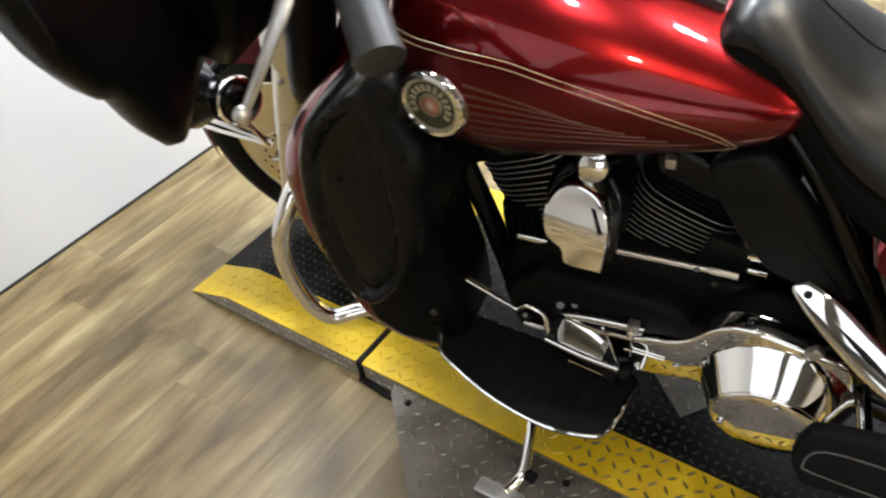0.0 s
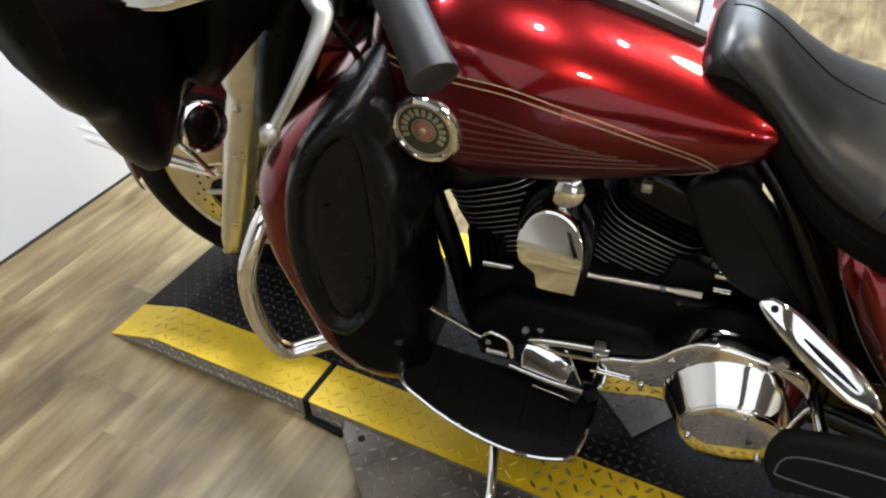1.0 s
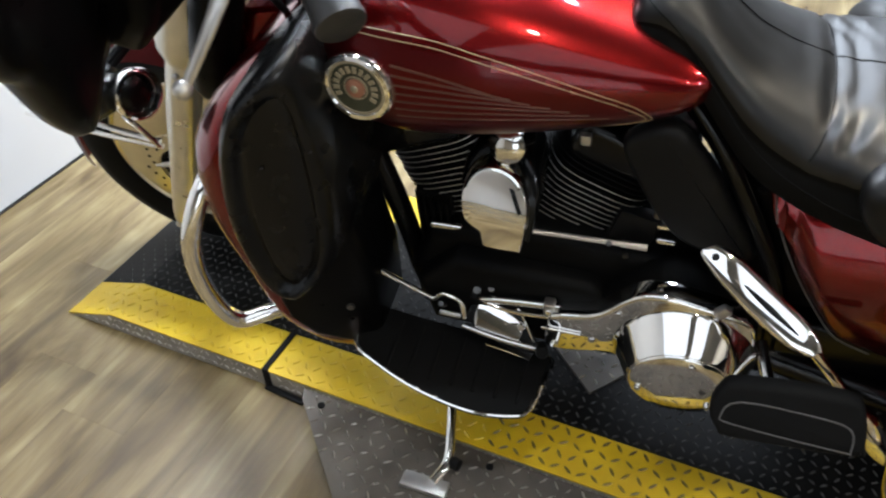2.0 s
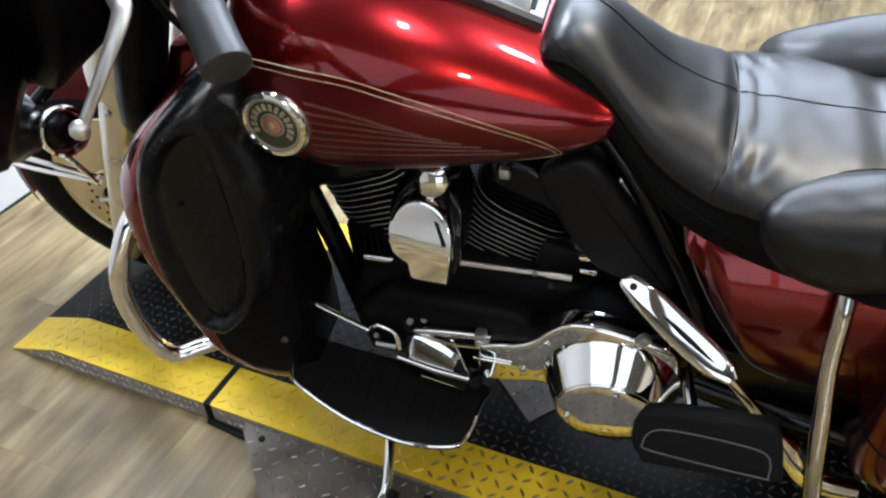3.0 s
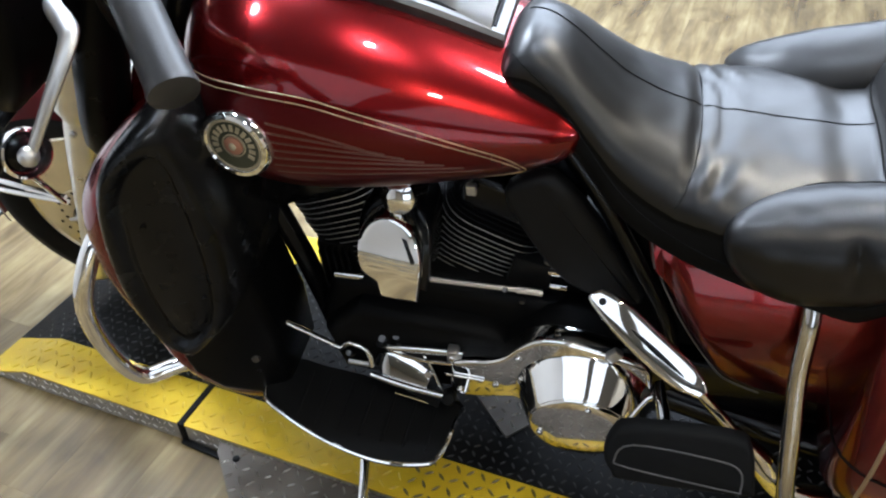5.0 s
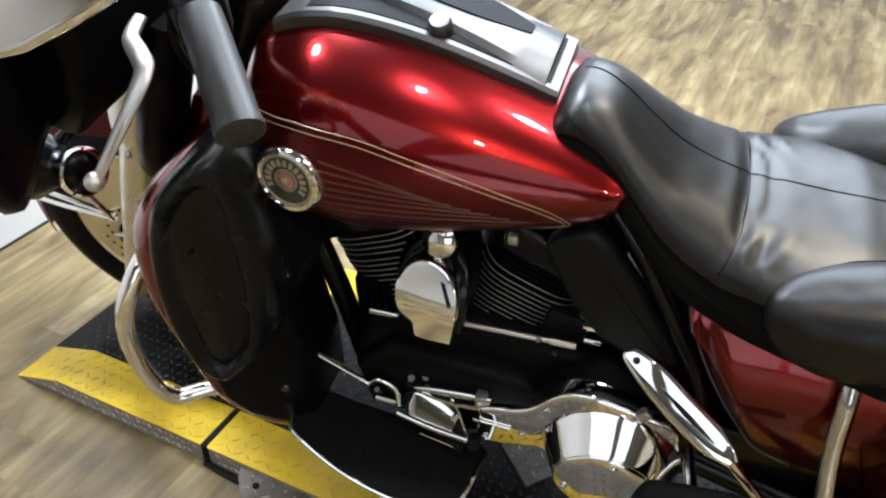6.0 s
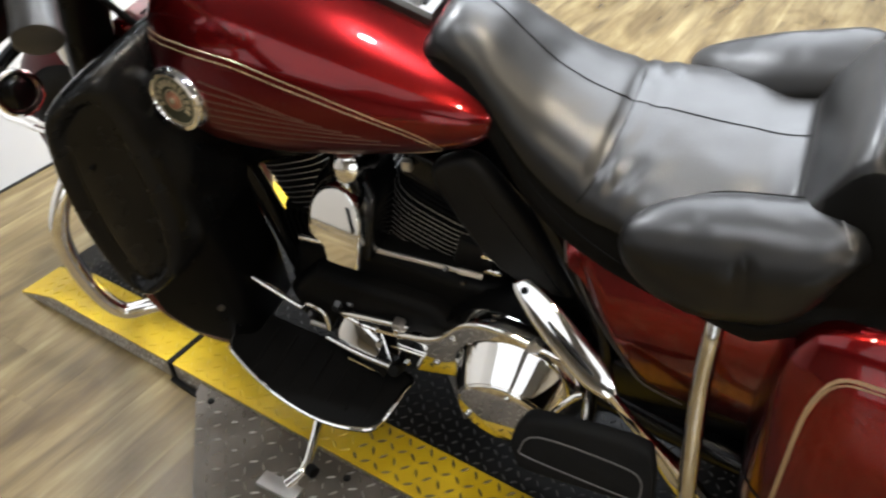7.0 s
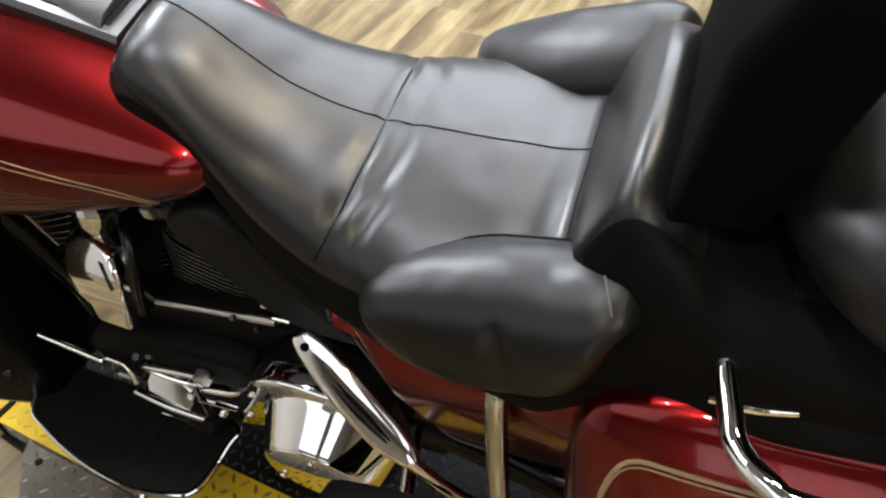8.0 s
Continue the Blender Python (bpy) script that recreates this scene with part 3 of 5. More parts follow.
part("black_inlay", console_mesh(0.84, 0.0155, 0.53, 0.905), MATTEBLACK, console, "gloss black inlay")
bm = bmesh.new()
rings = []
for i in range(21):
    x = 0.50 + 0.40 * i / 20
    w = 0.016 + 0.057 * (i / 20) ** 1.15
    b = along(TX, TT, x)
    rings.append([(x, -w, b + 0.012), (x, -w * 0.8, b + 0.024), (x, 0, b + 0.028), (x, w * 0.8, b + 0.024), (x, w, b + 0.012)])
part("spine", loft(bm, rings), ALLOY, console, "brushed centre spine of the console")
bm = bmesh.new()
rings = []
for i in range(13):
    t = i / 12
    x = 0.66 + 0.20 * t
    w = 0.034 * (1 - 0.25 * t) * math.sin(math.pi * min(1, 0.08 + t * 0.84)) ** 0.6
    b = along(TX, TT, x)
    rings.append([(x, 0.022 - w, b + 0.018), (x, 0.022 - w, b + 0.0295), (x, 0.022 + w, b + 0.0295), (x, 0.022 + w, b + 0.018)])
part("fuel_door", loft(bm, rings), MATTEBLACK, console)
part("knob", lathe([(0.015, 0), (0.017, 0.004), (0.017, 0.022), (0.014, 0.027), (0, 0.028)], (0.745, -0.052, 1.000), (0, -0.25, 1), 20), ALLOY, console)

# ---------- seat ----------
SX = [0.920, 0.937, 0.965, 1.005, 1.05, 1.10, 1.17, 1.25, 1.35, 1.415, 1.445, 1.475, 1.50, 1.53, 1.56, 1.62, 1.70, 1.95]
ST = [0.928, 0.953, 0.961, 0.943, 0.905, 0.868, 0.836, 0.818, 0.808, 0.808, 0.850, 0.905, 0.925, 0.905, 0.880, 0.862, 0.860, 0.86]
SW = [0.078, 0.090, 0.096, 0.106, 0.128, 0.152, 0.178, 0.200, 0.214, 0.222, 0.216, 0.208, 0.204, 0.204, 0.210, 0.220, 0.225, 0.22]
SB = [0.895, 0.890, 0.880, 0.850, 0.800, 0.746, 0.714, 0.696, 0.678, 0.668, 0.675, 0.685, 0.690, 0.695, 0.700, 0.715, 0.73, 0.74]
SC = -0.045


def bump(x, y, cx, cy, sx, sy):
    return math.exp(-((x - cx) / sx) ** 2 - ((y - cy) / sy) ** 2)


def seat_point(x, v):
    """A point of the seat's skin; v runs from -1 (left hem) over 0 (top) to 1 (right hem)."""
    w, b = along(SX, SW, x), along(SX, SB, x)
    s = abs(v)
    top = 0.62
    t = along(SX, ST, x - 0.05 * min(1, max(0, s / top - 0.45) / 0.3) * min(1, max(0, (x - 1.36) / 0.08)))
    fall = 0.44 + 0.34 / (1 + math.exp(-(x - 1.462) / 0.012)) + 0.20 / (1 + math.exp((x - 1.22) / 0.03))
    if s < top:
        u = s / top
        y = w * 0.93 * math.sin(u * math.pi / 2) ** 0.95
        z = t - (t - b) * fall * (u ** 2.2)
    else:
        u = (s - top) / (1 - top)
        y = w * (0.93 + 0.07 * math.sin(u * math.pi * 0.6))
        z = t - (t - b) * (fall + (1 - fall) * u)
    hip = bump(x, y, 1.475, 0.13, 0.03, 0.07) * 0.012
    crease = -0.007 * math.exp(-((x - (1.195 - 0.6 * y * y)) / 0.009) ** 2) / (1 + math.exp((y - 0.17) / 0.01))
    crease -= 0.004 * math.exp(-((x - (1.225 - 0.5 * y * y)) / 0.012) ** 2) / (1 + math.exp((y - 0.14) / 0.02))
    wr = 0.0025 * math.sin((x + 0.5 * y) * 170) * bump(x, y, 1.215, 0.13, 0.035, 0.07)
    back = 0.012 * math.exp(-((x - 1.430) / 0.010) ** 2) * (y < 0.14)
    side = math.copysign(y, v)
    soft = 0.0013 * noise.noise(Vector((x * 21, side * 17, 3.1))) + 0.0006 * noise.noise(Vector((x * 52, side * 44, 8.7)))
    z += hip + (crease + wr) * (s < top) - back + soft
    return Vector((x, SC + math.copysign(y, v), z))


def seat_mesh(x0, x1, nx=110, nv=96):
    bm = bmesh.new()
    rings = []
    for i in range(nx + 1):
        x = x0 + (x1 - x0) * i / nx
        rings.append([seat_point(x, -1 + 2 * k / nv) for k in range(nv + 1)])
    return loft(bm, rings)


bm = seat_mesh(0.920, 1.95)
for k, f in enumerate(bm.faces):
    c = f.calc_center_median()
    # Shade is put into the left flank and the valley behind the backrest.
    flank = -(-1 + 2 * (k % 97 + 0.5) / 96) > (0.58 if c.x < 1.30 else 0.66 if c.x < 1.455 else 0.30)
    f.material_index = 1 if flank or 1.56 < c.x < 1.63 else 0
seat = part("seat", bm, [LEATHER, SHADEHIDE], bike, "black leather two-up touring seat with stitched panels", 60.0)


def seat_seam(pts, r=0.0007, material=None, lift_by=0.0006, name="seam"):
    line = []
    for x, v in curve2(pts, 8):
        p, q, o = seat_point(x, v), seat_point(x + 0.002, v), seat_point(x, v + 0.004)
        nrm = (q - p).cross(o - p).normalized()
        if nrm.z < 0 and abs(v) < 0.62:
            nrm.negate()
        if abs(v) >= 0.62 and nrm.y * v < 0:
            nrm.negate()
        line.append(p + nrm * lift_by)
    return part(name, tube(line, r, 6, 1), material or SEAM, seat)


def bolster_point(t, a, s, grow=1.0):
    """A point of the hip bolster; t runs from its front to its back, a round it (0 inwards, a quarter turn up)."""
    x = 1.235 + 0.262 * t
    f = (1 - abs(2 * t - 1) ** (1.7 if t < 0.5 else 5.0)) ** 0.5 * grow
    tuck = 1 - 0.17 * math.exp(-((x - 1.376 - 0.019 * (a - 2.2)) / 0.008) ** 2) * math.exp(-((a - 2.7) / 0.45) ** 2)
    c, q = math.cos(a), math.sin(a)
    if s < 0:
        cy, cz = along([0, 0.3, 0.7, 1], [0.178, 0.155, 0.150, 0.160], t), along([0, 0.3, 0.7, 1], [0.775, 0.760, 0.770, 0.800], t)
        y = cy + 0.012 - math.copysign(abs(c) ** 0.95, c) * 0.070 * f * tuck
        z = cz + math.copysign(abs(q) ** 0.78, q) * (0.062 if q > 0 else 0.100) * f - 0.10 * (y - cy)
    else:
        cy, cz = along([0, 0.3, 0.7, 1], [0.220, 0.212, 0.206, 0.205], t), along([0, 0.3, 0.7, 1], [0.755, 0.760, 0.788, 0.815], t)
        y = cy - math.copysign(abs(c) ** 1.05, c) * (0.095 if c > 0 else 0.05) * f
        z = cz + math.copysign(abs(q) ** 1.0, q) * (0.062 if q > 0 else 0.090) * f
    soft = 0.0014 * noise.noise(Vector((x * 30, s * y * 26, z * 26))) + 0.0006 * noise.noise(Vector((x * 70, s * y * 60, z * 60)))
    return Vector((x + 0.02 * q * t, SC + s * (y + soft * c), z + soft * q))


def bolster_mesh(s):
    bm = bmesh.new()
    return loft(bm, [[bolster_point(0.004 + 0.992 * (0.5 - 0.5 * math.cos(math.pi * i / 60)), 2 * math.pi * k / 64, s) for k in range(64)] for i in range(61)])


seat_seam([(0.945, 0.10), (0.99, 0.06), (1.08, 0.02), (1.17, 0.02), (1.195, 0.03), (1.30, 0.035), (1.428, 0.04)])
for s in (-1, 1):
    seat_seam([(0.938, 0.35 * s), (0.96, 0.50 * s), (1.01, 0.60 * s), (1.08, 0.68 * s), (1.17, 0.76 * s), (1.25, 0.83 * s), (1.35, 0.88 * s), (1.42, 0.86 * s), (1.47, 0.78 * s), (1.52, 0.72 * s)], 0.0008)
part("bolster", bolster_mesh(1), BOLSTERHIDE, seat, "plump stitched leather hip bolster", 60.0)
bolster = part("bolster", bolster_mesh(-1), BOLSTERHIDE, seat, "plump stitched leather hip bolster", 60.0)
part("piping", tube([bolster_point(0.79 + 0.12 * (k / 8) ** 1.5, 0.2 + 1.75 * k / 8, -1, 1.01) for k in range(9)], 0.0011, 6, 1), PIPING, bolster)
part("seam", tube([bolster_point(0.05 + 0.85 * k / 16, 0.62, -1, 1.01) for k in range(17)], 0.0012, 6, 1), SEAM, bolster)
seat_seam([(1.170, -0.52), (1.180, -0.40), (1.190, -0.25), (1.195, -0.1), (1.195, 0.05), (1.192, 0.2), (1.185, 0.35), (1.175, 0.5)], 0.0014)
seat_seam([(1.452, -0.38), (1.431, -0.2), (1.43, 0.0), (1.431, 0.2), (1.452, 0.38)], 0.0022)


def pillion_mesh():
    """The passenger's cushion: a plump block with rounded corners and a dished top."""
    rings = []
    for i in range(33):
        a = math.pi * (i / 32 - 0.5)
        ca, sa = abs(math.cos(a)) ** 0.85, math.copysign(abs(math.sin(a)) ** 0.92, math.sin(a))
        ring = []
        for k in range(56):
            b = 2 * math.pi * k / 56
            c, q = math.cos(b), math.sin(b)
            x = 1.815 + math.copysign(abs(c) ** 0.85, c) * 0.225 * ca
            y = math.copysign(abs(q) ** 0.85, q) * 0.270 * ca
            ring.append((x, SC + 0.015 + y, 0.920 + 0.095 * sa - (0.02 * (1 - min(1, abs(y) / 0.2) ** 2) if sa > 0 else 0)))
        rings.append(ring)
    return loft(bmesh.new(), rings)


part("pillion_cushion", pillion_mesh(), LEATHER, seat, "plump black leather passenger cushion", 60.0)

# rider backrest
part("rider_backrest", plate([(1.515, 0.88), (1.60, 0.88), (1.655, 1.06), (1.640, 1.12), (1.590, 1.13), (1.550, 1.06)], -0.17, 0.11, 0.022, 4), VELVET, bike, "upright black rider backrest pad")

# rear backrest and luggage box
part("backrest", plate([(1.90, 0.90), (1.98, 0.90), (2.05, 1.22), (1.99, 1.25), (1.94, 1.20)], -0.20, 0.20, 0.03, 4), LEATHER, bike, "padded black passenger backrest")
part("tour_box", plate([(2.02, 0.86), (2.40, 0.86), (2.42, 1.02), (2.36, 1.20), (2.10, 1.22), (2.03, 1.12)], -0.28, 0.28, 0.03, 4), DIMRED, bike, "maroon rear luggage box")

# ---------- side panels, bags and guards ----------
SIDE = [(1.142, 0.725), (1.19, 0.60), (1.235, 0.525), (1.29, 0.455), (1.35, 0.415), (1.42, 0.400), (1.50, 0.400), (1.50, 0.69), (1.30, 0.715)]


def cover_warp(x, y, z):
    """Bulges the cover outwards below its upper edge and rolls its front edge in."""
    out = 0.062 * max(0.0, 1 - ((z - 0.575) / (0.125 if z > 0.575 else 0.27)) ** 2)
    out -= 0.9 * max(0.0, 0.035 - max(0.0, x - 1.15 - 0.42 * max(0.0, 0.695 - z))) * (z < 0.66)
    return (x, y - max(0.0, out), z)


COVEREDGE = [(p.x, p.y) for p in curve([(x, z, 0) for x, z in SIDE], 4, True)]
for side in (1, -1):
    out = lambda x, y, z, side=side: (x, side * cover_warp(x, side * y, z)[1] - (0.05 if side < 0 else 0), z)
    side_cover = part("side_cover", pillow(COVEREDGE, side * -0.15, side * -0.185, (1.345, 0.55), out, 0.010, 14), RED, bike, "glossy dark red side cover below the seat")
    part("edge_strip", tube([out(x, side * -0.188, z) for x, z in curve2([(1.142, 0.725), (1.162, 0.655), (1.19, 0.60), (1.235, 0.525), (1.29, 0.455), (1.35, 0.415)], 5)], 0.0014, 6, 1), PIPING, side_cover)


def bag_point(a, z, side, out=0.0):
    g = along([0.30, 0.31, 0.34, 0.45, 0.58, 0.63, 0.67, 0.70, 0.72, 0.73], [0.85, 0.93, 0.97, 1.0, 1.0, 0.985, 0.95, 0.88, 0.76, 0.5], z)
    h = along([0.30, 0.31, 0.34, 0.45, 0.58, 0.63, 0.67, 0.70, 0.72, 0.73], [1.0, 1.08, 1.2, 1.27, 1.03, 0.83, 0.64, 0.45, 0.26, 0.12], z)
    c, s = math.cos(a), math.sin(a)
    return (1.785 + math.copysign(abs(c) ** 0.45, c) * (0.335 * g ** 0.6 + out), side * (0.245 + math.copysign(abs(s) ** 0.5, s) * (0.105 * h + out)), z)


def bag(side):
    bm = bmesh.new()
    b = part("saddlebag", loft(bm, [[bag_point(2 * math.pi * k / 48, z, side) for k in range(48)] for z in (0.30, 0.31, 0.34, 0.39, 0.45, 0.49, 0.52, 0.55, 0.58, 0.61, 0.63, 0.65, 0.67, 0.685, 0.70, 0.71, 0.72, 0.73)]), RED, bike, "glossy red hard saddlebag with gold stripe")
    for off, r in ((0.0, 0.0025), (0.0058, 0.0013)):
        a0 = 2.38 - off * 3
        line = [bag_point(a0, z, side, 0.001) for z in (0.36, 0.45, 0.55, 0.61)] + [bag_point(a0 - 0.02, 0.645 - off, side, 0.001), bag_point(a0 - 0.07, 0.672 - off, side, 0.001), bag_point(a0 - 0.16, 0.684 - off, side, 0.001)]
        line += [bag_point(2.1 - k * 0.1, 0.686 - off, side, 0.001) for k in range(14)]
        part("pinstripe", tube(line, r, 6, 2), GOLD, b)
    part("lid_joint", tube([bag_point(2 * math.pi * k / 48, 0.43, side, -0.0005) for k in range(48)], 0.0025, 6, 1, closed=True), SEAM, b)
    return b


bag(-1)
bag(1)
part("bag_guard", tube([(1.365, -0.19, 0.70), (1.371, -0.246, 0.656), (1.373, -0.288, 0.562), (1.382, -0.335, 0.47), (1.395, -0.375, 0.37), (1.425, -0.39, 0.26), (1.52, -0.38, 0.20), (1.62, -0.33, 0.20)], 0.0135, 14), DIMCHROME, bike, "chrome saddlebag guard bar, dimmed as if mirroring dark surroundings")
part("rail", tube([(1.585, -0.17, 0.79), (1.59, -0.238, 0.793), (1.598, -0.28, 0.792), (1.607, -0.31, 0.792), (1.632, -0.338, 0.80), (1.68, -0.35, 0.80), (1.95, -0.35, 0.80)], 0.011, 12), CHROME, bike, "chrome luggage rail")
part("latch", tube([(1.581, -0.25, 0.750), (1.602, -0.25, 0.747), (1.625, -0.25, 0.747), (1.656, -0.25, 0.759)], 0.0045, 8), CHROME, bike, "thin chrome latch rod")

# chrome frame strut behind the primary


def ribbon(points, widths, depths, normal, n=24, smooth=6):
    """A bent bar of rounded flat section whose broad face looks along the normal."""
    line = curve(points, smooth)
    m = len(line)
    at = lambda q, i: along(list(range(len(q))), list(q), i / (m - 1) * (len(q) - 1))
    rings = []
    for i, p in enumerate(line):
        d = (line[min(i + 1, m - 1)] - line[max(i - 1, 0)]).normalized()
        f = Vector(normal)
        f = (f - d * f.dot(d)).normalized()
        u = d.cross(f)
        ring = []
        for k in range(n):
            c, q = math.cos(2 * math.pi * k / n), math.sin(2 * math.pi * k / n)
            ring.append(p + u * (math.copysign(abs(c) ** 0.85, c) * at(widths, i)) + f * (math.copysign(abs(q) ** 0.5, q) * at(depths, i)))
        rings.append(ring)
    return loft(bmesh.new(), rings)


STRUTLINE = [(1.0765, -0.194, 0.572), (1.083, -0.199, 0.569), (1.115, -0.217, 0.556), (1.165, -0.247, 0.530), (1.215, -0.273, 0.505), (1.240, -0.285, 0.494), (1.255, -0.292, 0.484)]
STRUTFACE = Vector((0.11, -0.68, 0.73)).normalized()
strut = part("strut", ribbon(STRUTLINE, [0.010, 0.017, 0.0245, 0.026, 0.0245, 0.018, 0.0095], [0.006, 0.008, 0.010, 0.0105, 0.010, 0.009, 0.009], STRUTFACE), CHROME, bike, "broad chrome frame cover with a dark streak as reflection")
# Thin black piece stands for a dark reflection along the chrome.
part("strut_streak", ribbon([Vector(p) + STRUTFACE * d for p, d in (((1.137, -0.237, 0.549), 0.0102), ((1.178, -0.259, 0.529), 0.0110), ((1.222, -0.280, 0.506), 0.0096))], [0.001, 0.0045, 0.001], [0.002, 0.003, 0.002], STRUTFACE, 12, 5), BLACK, strut, "dark streak put in for a reflection on the chrome")
part("bolt_hole", lathe([(0.0062, 0), (0.0058, 0.0012), (0, 0.0012)], Vector((1.089, -0.204, 0.565)) + STRUTFACE * 0.0105, STRUTFACE, 14), BLACK, strut)
part("mount_tab", block((1.118, -0.247, 0.486), (0.018, 0.014, 0.026), 0.003, 2, (0, 35, 0)), SATIN, strut)
part("strut", tube([(1.250, -0.292, 0.488), (1.280, -0.296, 0.450), (1.312, -0.297, 0.405), (1.345, -0.297, 0.357), (1.372, -0.297, 0.318), (1.423, -0.296, 0.240), (1.50, -0.290, 0.215)], [0.0095, 0.0085, 0.010, 0.017, 0.023, 0.024, 0.022], 14), CHROME, bike, "chrome lower frame pipe")
part("rear_pipe", tube([(1.10, -0.15, 0.30), (1.25, -0.16, 0.26), (1.40, -0.18, 0.24), (1.60, -0.20, 0.22)], 0.03, 14), BLACK, bike)

part("swingarm", plate([(1.10, 0.40), (1.24, 0.385), (1.62, 0.365), (1.64, 0.29), (1.40, 0.25), (1.12, 0.19)], -0.17, -0.115, 0.012, 3), BLACK, bike, "black rear swingarm")

# passenger footboard
BOARDSLOPE = lambda x, y, z: (x, y - 0.80 * (0.40 - z), z)
foot = part("passenger_board", plate([(p.x, p.y) for p in curve([(1.120, 0.400, 0), (1.130, 0.426, 0), (1.160, 0.440, 0), (1.305, 0.446, 0), (1.336, 0.432, 0), (1.346, 0.390, 0), (1.332, 0.377, 0), (1.160, 0.370, 0), (1.135, 0.378, 0)], 3, True)], -0.378, -0.352, 0.007, 3, warp=BOARDSLOPE), RUBBER, bike, "folded black rubber passenger footboard")
part("trim_line", tube([BOARDSLOPE(x, -0.3785, z) for x, z in ((1.138, 0.398), (1.163, 0.420), (1.281, 0.419), (1.322, 0.411), (1.327, 0.386), (1.311, 0.383), (1.159, 0.390))], 0.0014, 6, 4, closed=True), PIPING, foot)
part("mount_arm", tube([(1.20, -0.20, 0.355), (1.22, -0.30, 0.352), (1.235, -0.37, 0.362)], 0.011, 10), CHROME, foot)

# ---------- engine ----------
part("crankcase", plate([(0.56, 0.22), (1.02, 0.20), (1.05, 0.34), (1.02, 0.47), (0.80, 0.50), (0.60, 0.46), (0.55, 0.34)], -0.16, 0.16, 0.03, 3), ENGINE, bike, "black painted engine crankcase")


def fin_mesh():
    bm = bmesh.new()
    n = 40
    rings = []
    for r, h in ((0.86, -0.0016), (0.985, -0.0016), (1.0, -0.0008), (1.0, 0.0008), (0.985, 0.0016), (0.86, 0.0016)):
        rings.append([(math.copysign(abs(math.cos(a)) ** 0.55, math.cos(a)) * 0.104 * r, math.copysign(abs(math.sin(a)) ** 0.55, math.sin(a)) * 0.116 * r, h) for a in (2 * math.pi * k / n for k in range(n))])
    loft(bm, rings)
    for f in bm.faces:
        f.material_index = 1 if max(abs(v.co.z) for v in f.verts) < 0.0012 else 0
    bmesh.ops.recalc_face_normals(bm, faces=bm.faces)
    me = bpy.data.meshes.new("fin")
    bm.to_mesh(me)
    bm.free()
    me.materials.append(ENGINE)
    me.materials.append(FINEDGE)
    for p in me.polygons:
        p.use_smooth = True
    return me


FIN = fin_mesh()
# Copy with black edges, for the rear cylinder's upper fins.
DARKFIN = FIN.copy()
DARKFIN.materials[1] = ENGINE


def cylinder(x, z, tilt):
    m = pose(x, 0.0, z, 0, tilt, 0)
    bm = lathe([(0.075, 0.0), (0.078, 0.02), (0.078, 0.21), (0.07, 0.22)], (0, 0, 0), (0, 0, 1), 32, scale=(1.0, 1.15))
    bm.transform(m)
    body = part("cylinder", bm, ENGINE, bike, "black finned engine cylinder with bright fin edges")
    for k in range(16):
        f = new("fin", DARKFIN if tilt > 0 and k > 10 else FIN)
        f.parent = body
        f.matrix_local = m @ pose(0, 0, 0.020 + k * 0.0125) @ Matrix.Diagonal((1 if k < 10 else 0.98, 1 if k < 10 else 0.97, 1, 1))
    bm = block((0.012 * (1 if tilt > 0 else -1), -0.01, 0.232), (0.20, 0.236, 0.075), 0.018, 3)
    bm.transform(m)
    part("rocker_box", bm, BLACK, body)
    return body


cylinder(0.838, 0.455, 24.5)
cylinder(0.678, 0.455, -22.5)
part("throttle_body", lathe([(0.030, 0), (0.031, 0.012), (0.026, 0.02), (0.026, 0.045), (0.031, 0.05), (0.030, 0.062), (0.018, 0.070), (0.010, 0.072), (0, 0.072)], (0.758, -0.085, 0.655), (-0.1, -0.8, 0.35), 24), CHROME, bike, "chrome intake clamp between the cylinders")
part("spark_lead", tube([(0.76, -0.13, 0.67), (0.775, -0.15, 0.63), (0.79, -0.13, 0.58)], 0.008, 8), BLACK, bike)
part("head_bolt", block((0.874, -0.138, 0.712), (0.016, 0.012, 0.020), 0.003, 2), SATIN, bike)

# horn cover
HORN = [(0.682, 0.610), (0.692, 0.648), (0.712, 0.672), (0.738, 0.680), (0.765, 0.672), (0.784, 0.648), (0.793, 0.605), (0.786, 0.520), (0.778, 0.512), (0.728, 0.500), (0.720, 0.512), (0.716, 0.535), (0.700, 0.545), (0.686, 0.562)]


def horn_warp(x, y, z):
    """A flat face that leans back towards its top and rear, with a rounded crown."""
    return (x, y + 0.034 - 0.20 * (x - 0.737) + 0.30 * (z - 0.57) + 3.0 * max(0, z - 0.555) ** 2 + 2.0 * max(0, 0.70 - x) ** 2, z)


horn = part("horn_cover", pillow([(p.x, p.y) for p in curve([(0.737 + (x - 0.737) * 1.08, 0.520 + (z - 0.515) * 0.76, 0) for x, z in HORN], 4, True)], -0.165, -0.234, (0.737, 0.585), horn_warp), CHROME, bike, "teardrop chrome horn cover")
part("horn_body", pillow([(p.x, p.y) for p in curve([(0.739 + (x - 0.737) * 1.25, 0.520 + (z - 0.515) * 0.87, 0) for x, z in HORN], 4, True)], -0.12, -0.206, (0.739, 0.585), horn_warp), BLACK, bike, "black horn housing behind the cover")
part("horn_slot", plate([(0.762, 0.622), (0.770, 0.621), (0.786, 0.592), (0.780, 0.587)], -0.2365, -0.225, 0.001, 1, warp=horn_warp), BLACK, horn)
part("pin", tube([(0.605, -0.14, 0.462), (0.70, -0.14, 0.462)], 0.008, 10, 1), CHROME, bike)
